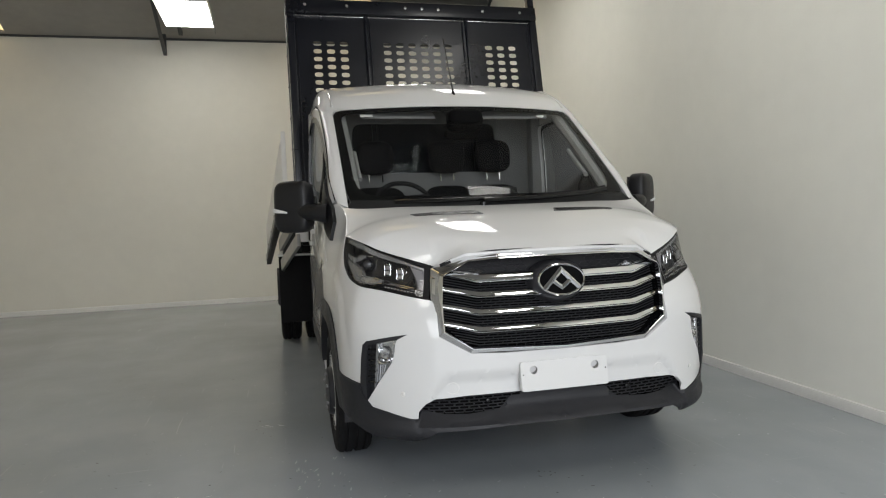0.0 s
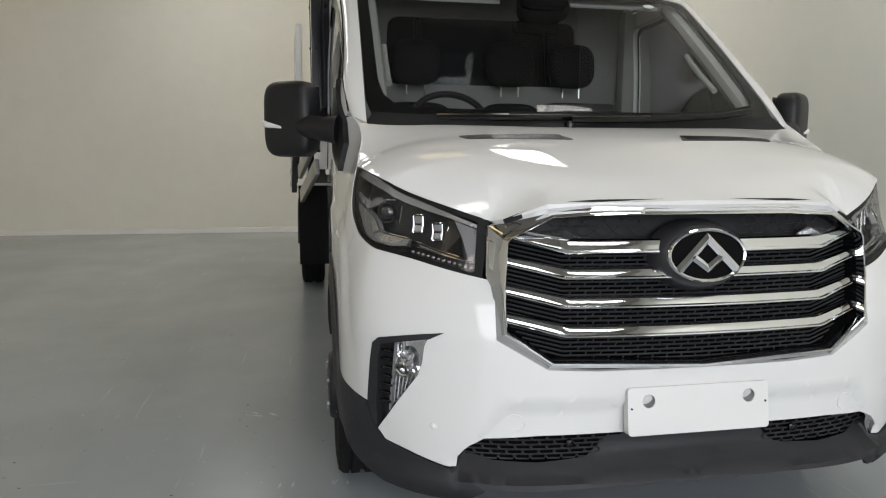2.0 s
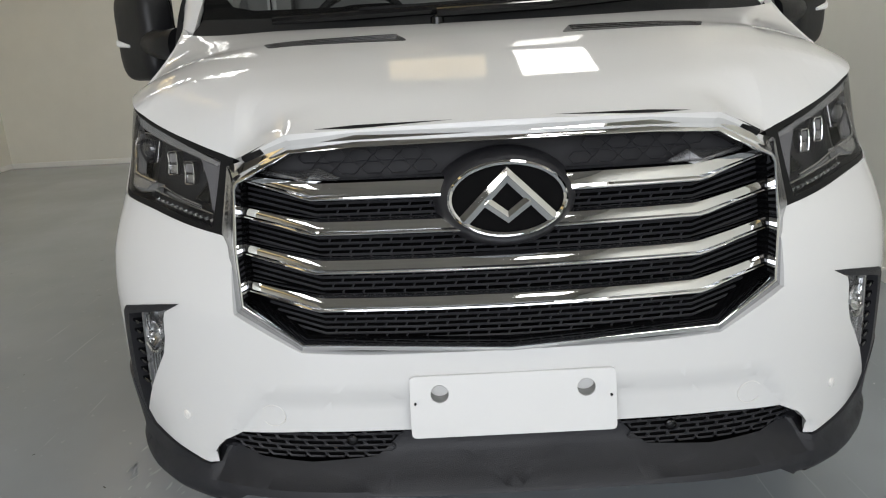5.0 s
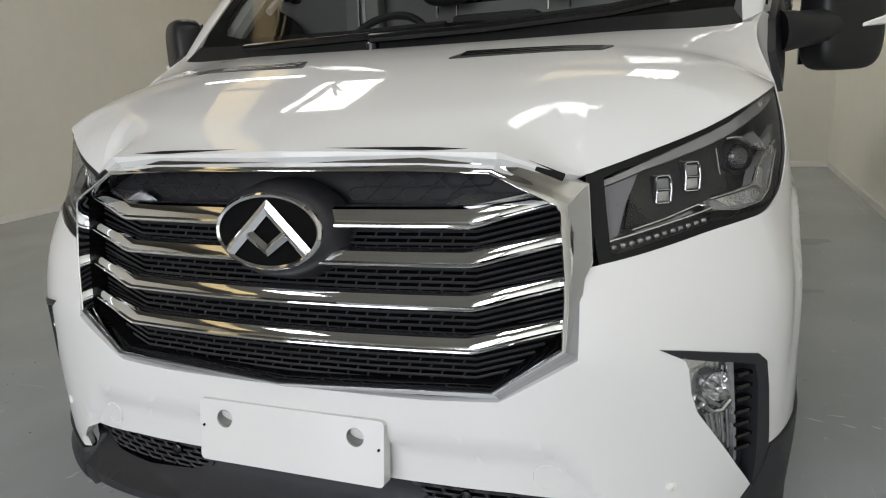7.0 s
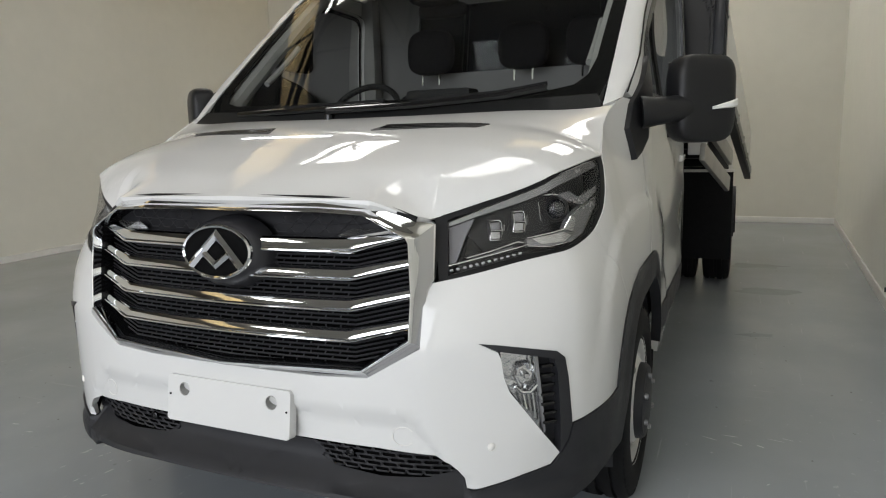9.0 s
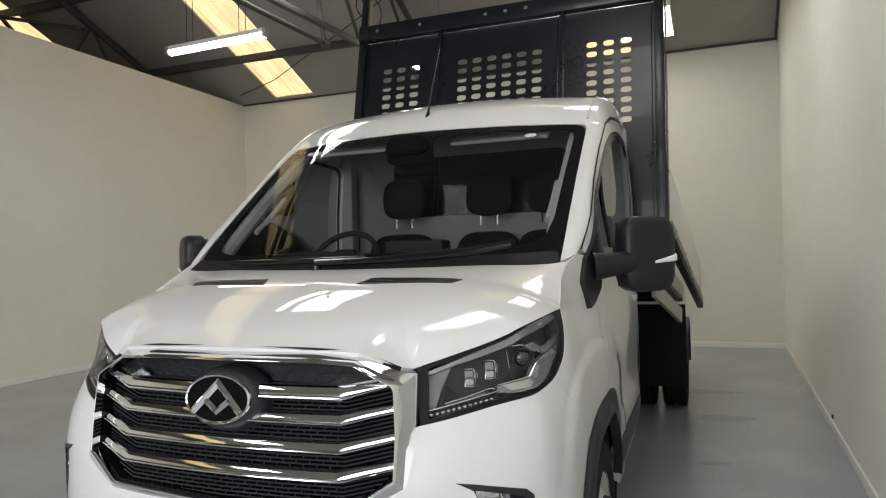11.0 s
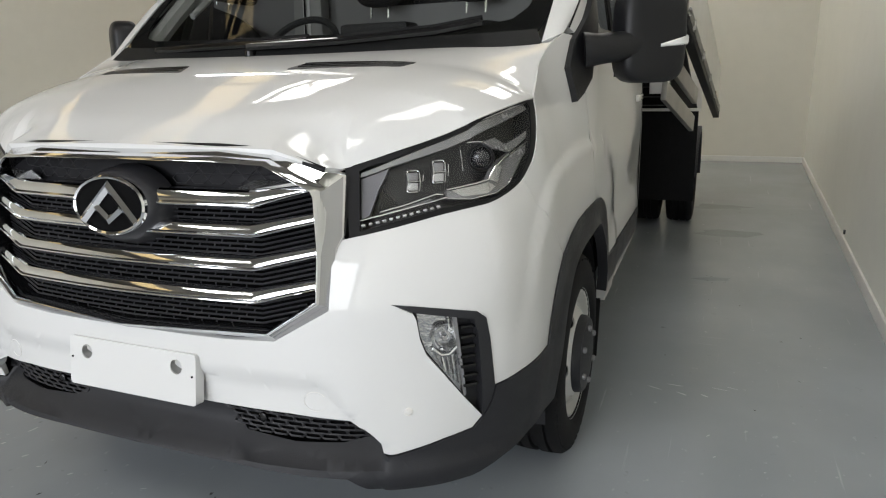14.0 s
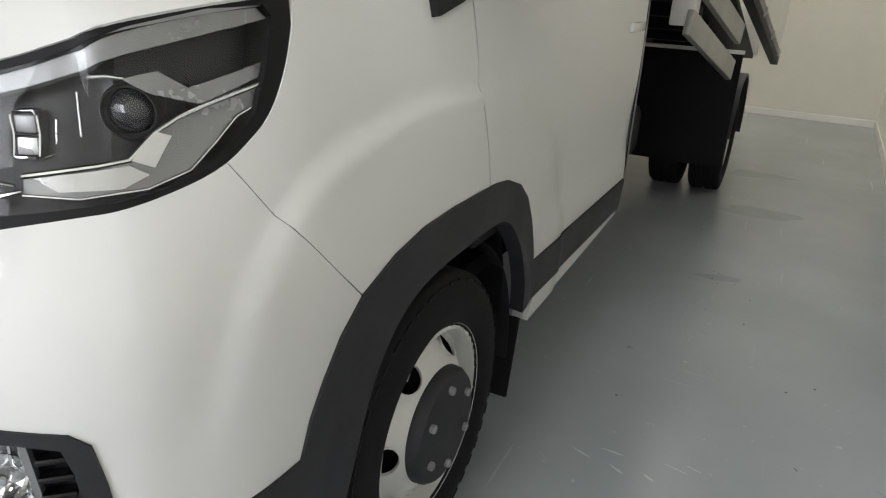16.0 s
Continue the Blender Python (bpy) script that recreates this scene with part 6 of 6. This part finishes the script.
for s in (1, -1):
    front_wheel(s)
    # wheel house and mud flap
    bm = bmesh.new()
    loops = []
    for x in (0.985, 0.90, 0.62):
        loops.append([bm.verts.new((s * x, WHEEL_Y + 0.05 + 0.44 * math.cos(t) * (1.0 if x > 0.95 else 1.02), 0.33 + 0.42 * math.sin(t) * (1.0 if x > 0.95 else 1.05))) for t in np.linspace(-0.15, math.pi + 0.15, 25)])
    for a, b in zip(loops, loops[1:]):
        for i in range(24):
            bm.faces.new((a[i], a[i + 1], b[i + 1], b[i]))
    bm.faces.new(loops[-1])
    part("wheel_house", bm, GRILLEMESH, truck, "dark plastic wheel arch liner")
    # loose splash sheet behind the tyre
    bm = bmesh.new()
    cols = [[bm.verts.new((s * x, y + 0.02 * (x - 0.8) + w * 0.006, z)) for y, z, w in ((1.285, 0.772, 0), (1.335, 0.735, 1), (1.372, 0.67, 0), (1.396, 0.59, 1), (1.405, 0.50, 0), (1.408, 0.42, 1))] for x in (0.80, 0.86, 0.92, 0.975, 0.982)]
    for a, b in zip(cols, cols[1:]):
        for i in range(5):
            bm.faces.new((a[i], a[i + 1], b[i + 1], b[i]))
    bmesh.ops.solidify(bm, geom=bm.faces[:], thickness=0.004)
    part("splash_sheet", bm, PLASTIC, truck, "dark grey splash sheet in the wheel arch", sharp=60)
    box("mud_flap", (s * 0.89, 1.535, 0.245), (0.20, 0.012, 0.25), RUBBER, truck, Matrix.Rotation(radians(-12), 4, "X"), 0.004, "black rubber mud flap")


def rear_wheel(s):
    axle = new("rear_wheel")
    axle.parent = truck
    axle.location = (s * 1.115, REAR_Y, WHEEL_Z)
    axle["label"] = "twin rear wheel"
    part("tyre", tyre_bm(w=0.218, seg=56), RUBBER, axle, "black outer rear tyre")
    bm = tyre_bm(w=0.218, seg=56)
    bmesh.ops.translate(bm, verts=bm.verts[:], vec=(-s * 0.27, 0, 0))
    part("tyre", bm, RUBBER, axle, "black inner rear tyre")
    bm = lathe_bm([(s * 0.085, 0.225), (s * 0.075, 0.215), (s * -0.04, 0.20), (s * -0.06, 0.12), (s * -0.02, 0.09), (s * 0.02, 0.085), (s * 0.02, 0.0)], 40)
    part("rim", bm, WHEELPAINT, axle, "silver steel rim")
    # guard above the wheels
    bm = bmesh.new()
    loops = []
    for x in (1.245, 0.70):
        for r in (0.425, 0.440):
            loops.append([bm.verts.new((s * x, REAR_Y + r * math.cos(t), WHEEL_Z + 0.02 + r * math.sin(t))) for t in np.linspace(-0.05, math.pi * 0.95, 25)])
    for i in range(24):
        for a, b in ((0, 1), (1, 3), (3, 2), (2, 0)):
            bm.faces.new((loops[a][i], loops[a][i + 1], loops[b][i + 1], loops[b][i]))
    part("mudguard", bm, PLASTIC, truck, "black plastic rear mudguard")
    box("mud_flap", (s * 0.93, REAR_Y - 0.45, 0.615), (0.60, 0.012, 0.73), RUBBER, truck, None, 0.004, "black rubber flap")


for s in (1, -1):
    rear_wheel(s)

# ---- chassis ----
for s in (1, -1):
    box("chassis_rail", (s * 0.38, 4.2, 0.62), (0.07, 5.0, 0.17), CHASSIS, truck, None, 0.008, "black steel chassis rail")
box("rear_axle", (0, REAR_Y, 0.35), (1.5, 0.12, 0.12), CHASSIS, truck, None, 0.03)
box("front_axle", (0, WHEEL_Y, 0.33), (1.5, 0.12, 0.10), CHASSIS, truck, None, 0.03)
blob("fuel_tank", (0.60, 3.5, 0.55), (0.22, 0.45, 0.16), CHASSIS, truck, 5, label="black fuel tank")
blob("battery_box", (-0.62, 3.3, 0.60), (0.2, 0.3, 0.15), CHASSIS, truck, 5)
for y in (2.9, 3.6, 4.4, 5.8, 6.5):
    box("cross_member", (0, y, 0.62), (0.72, 0.07, 0.12), CHASSIS, truck)
for s in (1, -1):
    box("guard_bracket", (s * 0.93, 4.45, 0.975), (0.62, 0.03, 0.022), TRAYWHITE, truck)
    # short guard rails, falling to the back and splayed outwards
    for dz, dx in ((0.0, 0.0), (0.20, 0.012)):
        a, b = Vector((s * (1.065 + dx), 3.25, 1.165 + dz)), Vector((s * (1.195 + dx), 4.25, 0.885 + dz))
        m = (b - a).to_track_quat("X", "Z").to_matrix().to_4x4()
        bm = bmesh.new()
        add_box(bm, (a + b) / 2, ((b - a).length, 0.035, 0.115), m, 0.008)
        part("guard_rail", bm, ALLOY, truck, "grey steel side guard rail")
    box("guard_block", (s * 1.03, 3.33, 1.245), (0.11, 0.12, 0.20), TRAYWHITE, truck, None, 0.008, "pale steel mounting block")
    box("guard_clip", (s * 1.065, 3.47, 1.20), (0.04, 0.08, 0.06), CHASSIS, truck, None, 0.006)
    tube("hydraulic_line", [(s * 0.30, 2.75, 0.75), (s * 0.5, 2.9, 0.6), (s * 0.55, 3.2, 0.45), (s * 0.5, 3.6, 0.5)], 0.014, CABLE, truck, 8)

# ---- tipping tray, raised at the front ----
TIP = 11.5
tray = new("tipper_tray")
tray.parent = truck
tray.matrix_local = Matrix.Translation((0, 6.62, 0.83)) @ Matrix.Rotation(radians(-TIP), 4, "X")
tray["label"] = "tipping tray tilted up at the front, with a black headboard"
LEN = 3.86
# local: y from 0 (hinge end) to -LEN (headboard), z up from the deck
box("tray_floor", (0, -LEN / 2, -0.02), (2.30, LEN, 0.04), CHASSIS, tray, None, 0.006, "black steel tray floor")
for s in (1, -1):
    splay = Matrix.Rotation(s * radians(-2.3), 4, "Z")
    box("side_board", (s * 1.252, -LEN / 2, 0.22), (0.032, LEN - 0.05, 0.43), TRAYWHITE, tray, splay, 0.008, "off-white steel drop side")
    rail_ = box("side_rail", (s * 1.252, -LEN / 2, -0.045), (0.06, LEN, 0.06), CHASSIS, tray, splay, 0.008, "black tray side rail")
    for dz in (-0.012, 0.020):
        tube("hinge_bar", [Vector((s * 1.252, -LEN / 2, dz)) + splay @ Vector((s * 0.03, q, 0)) for q in (-LEN / 2 + 0.05, LEN / 2 - 0.05)], 0.009, ALLOY, rail_, 8)
    for j in range(5):
        yy = -0.3 - j * (LEN - 0.6) / 4
        box("rope_hook", (s * (1.288 + math.tan(radians(2.3)) * (yy + LEN / 2)), yy, -0.01), (0.022, 0.05, 0.06), ALLOY, tray, None, 0.006)
    box("corner_post", (s * 1.168, -LEN + 0.03, 0.25), (0.035, 0.05, 0.50), TRAYWHITE, tray, None, 0.006, "pale corner post")
    box("corner_post", (s * 1.325, -0.03, 0.22), (0.035, 0.04, 0.50), TRAYWHITE, tray, None, 0.006, "pale corner post")
    box("sub_frame_rail", (s * 0.42, -LEN / 2, -0.16), (0.07, LEN, 0.14), CHASSIS, tray, None, 0.008, "black sub-frame rail")
for j in range(8):
    box("cross_bearer", (0, -0.3 - j * (LEN - 0.5) / 7, -0.085), (1.9, 0.06, 0.08), CHASSIS, tray, None, 0.006, "black cross bearer")
tailgate = box("tailgate", (0, -0.005, 0.20), (2.36, 0.035, 0.42), TRAYWHITE, tray, None, 0.008, "off-white tailgate")


def hb(u, v):
    """Headboard plane: u across, v up."""
    return (u, -LEN - 0.02, v)


HB_W, HB_TOP = 1.135, 1.66
outer = [(-HB_W, -0.05), (HB_W, -0.05), (HB_W, HB_TOP), (-HB_W, HB_TOP)]


def slot(cx, cz, w=0.038, h=0.023):
    return [(cx + max(-w + h, min(w - h, w * math.cos(a) * 1.4)) + h * math.cos(a) * 0.0 + (h * math.cos(a)), cz + h * math.sin(a)) for a in np.linspace(0, 2 * math.pi, 13)[:-1]]


holes = []
for cols in ((0.661, 0.775, 0.889), (-0.889, -0.775, -0.661), tuple(-0.279 + 0.1115 * i for i in range(6))):
    for cx in cols:
        for r in range(9):
            holes.append(slot(cx, 1.276 - 0.0705 * r, 0.036, 0.0215))
board = panel("headboard", outer, hb, BLACKSTEEL, tray, "black powder-coated headboard with slotted vent holes", holes=holes, step=0.6, depth=0.004, sharp=30)
board.location.x = 0.05
BY = -LEN - 0.02
box("top_beam", (0, BY - 0.012, 1.60), (2.28, 0.075, 0.125), BLACKSTEEL, board, None, 0.006, "black top beam with small holes")
for x in (-0.98, -0.62, -0.10, 0.05, 0.2, 0.62, 0.98):
    bm = lathe_bm([(0.0, 0.014), (0.003, 0.014), (0.004, 0.0)], 12, m=Matrix.Translation((x, BY - 0.0505, 1.605)) @ Matrix.Rotation(radians(-90), 4, "Z"))
    part("beam_hole", bm, SATIN, board)
for s in (1, -1):
    box("side_post", (s * 1.105, BY - 0.005, 0.92), (0.06, 0.06, 1.98), BLACKSTEEL, board, None, 0.005, "black corner post")
    box("edge_flange", (s * 1.142, BY + 0.06, 0.75), (0.006, 0.16, 1.80), BLACKSTEEL, board, None, 0.002)
    bm = bmesh.new()
    for zz in (0.35, 0.62, 0.90, 1.18):
        add_tube(bm, [(s * 1.142, BY + 0.06, zz), (s * 1.150, BY + 0.06, zz)], 0.008, 8)
    part("flange_bolt", bm, CHASSIS, board)
    box("rib", (s * 0.462, BY - 0.014, 0.80), (0.018, 0.030, 1.50), BLACKSTEEL, board, None, 0.004)
    box("rib", (s * 0.425, BY - 0.008, 0.80), (0.008, 0.016, 1.50), BLACKSTEEL, board, None, 0.002)
    box("rib", (s * 1.055, BY - 0.008, 0.80), (0.006, 0.014, 1.50), BLACKSTEEL, board, None, 0.002)
for x0, x1 in ((-1.08, -0.48), (-0.44, 0.44), (0.48, 1.08)):
    bm = bmesh.new()
    add_box(bm, ((x0 + x1) / 2, BY - 0.010, 1.522), (x1 - x0, 0.018, 0.008), None, 0.002)
    part("bright_bead", bm, SATIN, board, "thin bright edge bead")
bm = bmesh.new()
add_tube(bm, [(0, -2.2, -0.15), (0, -1.9, -0.45)], 0.07, 14)
add_tube(bm, [(0, -1.9, -0.45), (0, -1.75, -0.60)], 0.045, 14)
part("tipping_ram", bm, SATIN, tray, "steel tipping ram under the tray")
for s in (1, -1):
    box("prop_leg", (s * 0.72, -3.35, -0.28), (0.09, 0.10, 0.26), TRAYWHITE, tray, None, 0.01, "pale steel prop block")
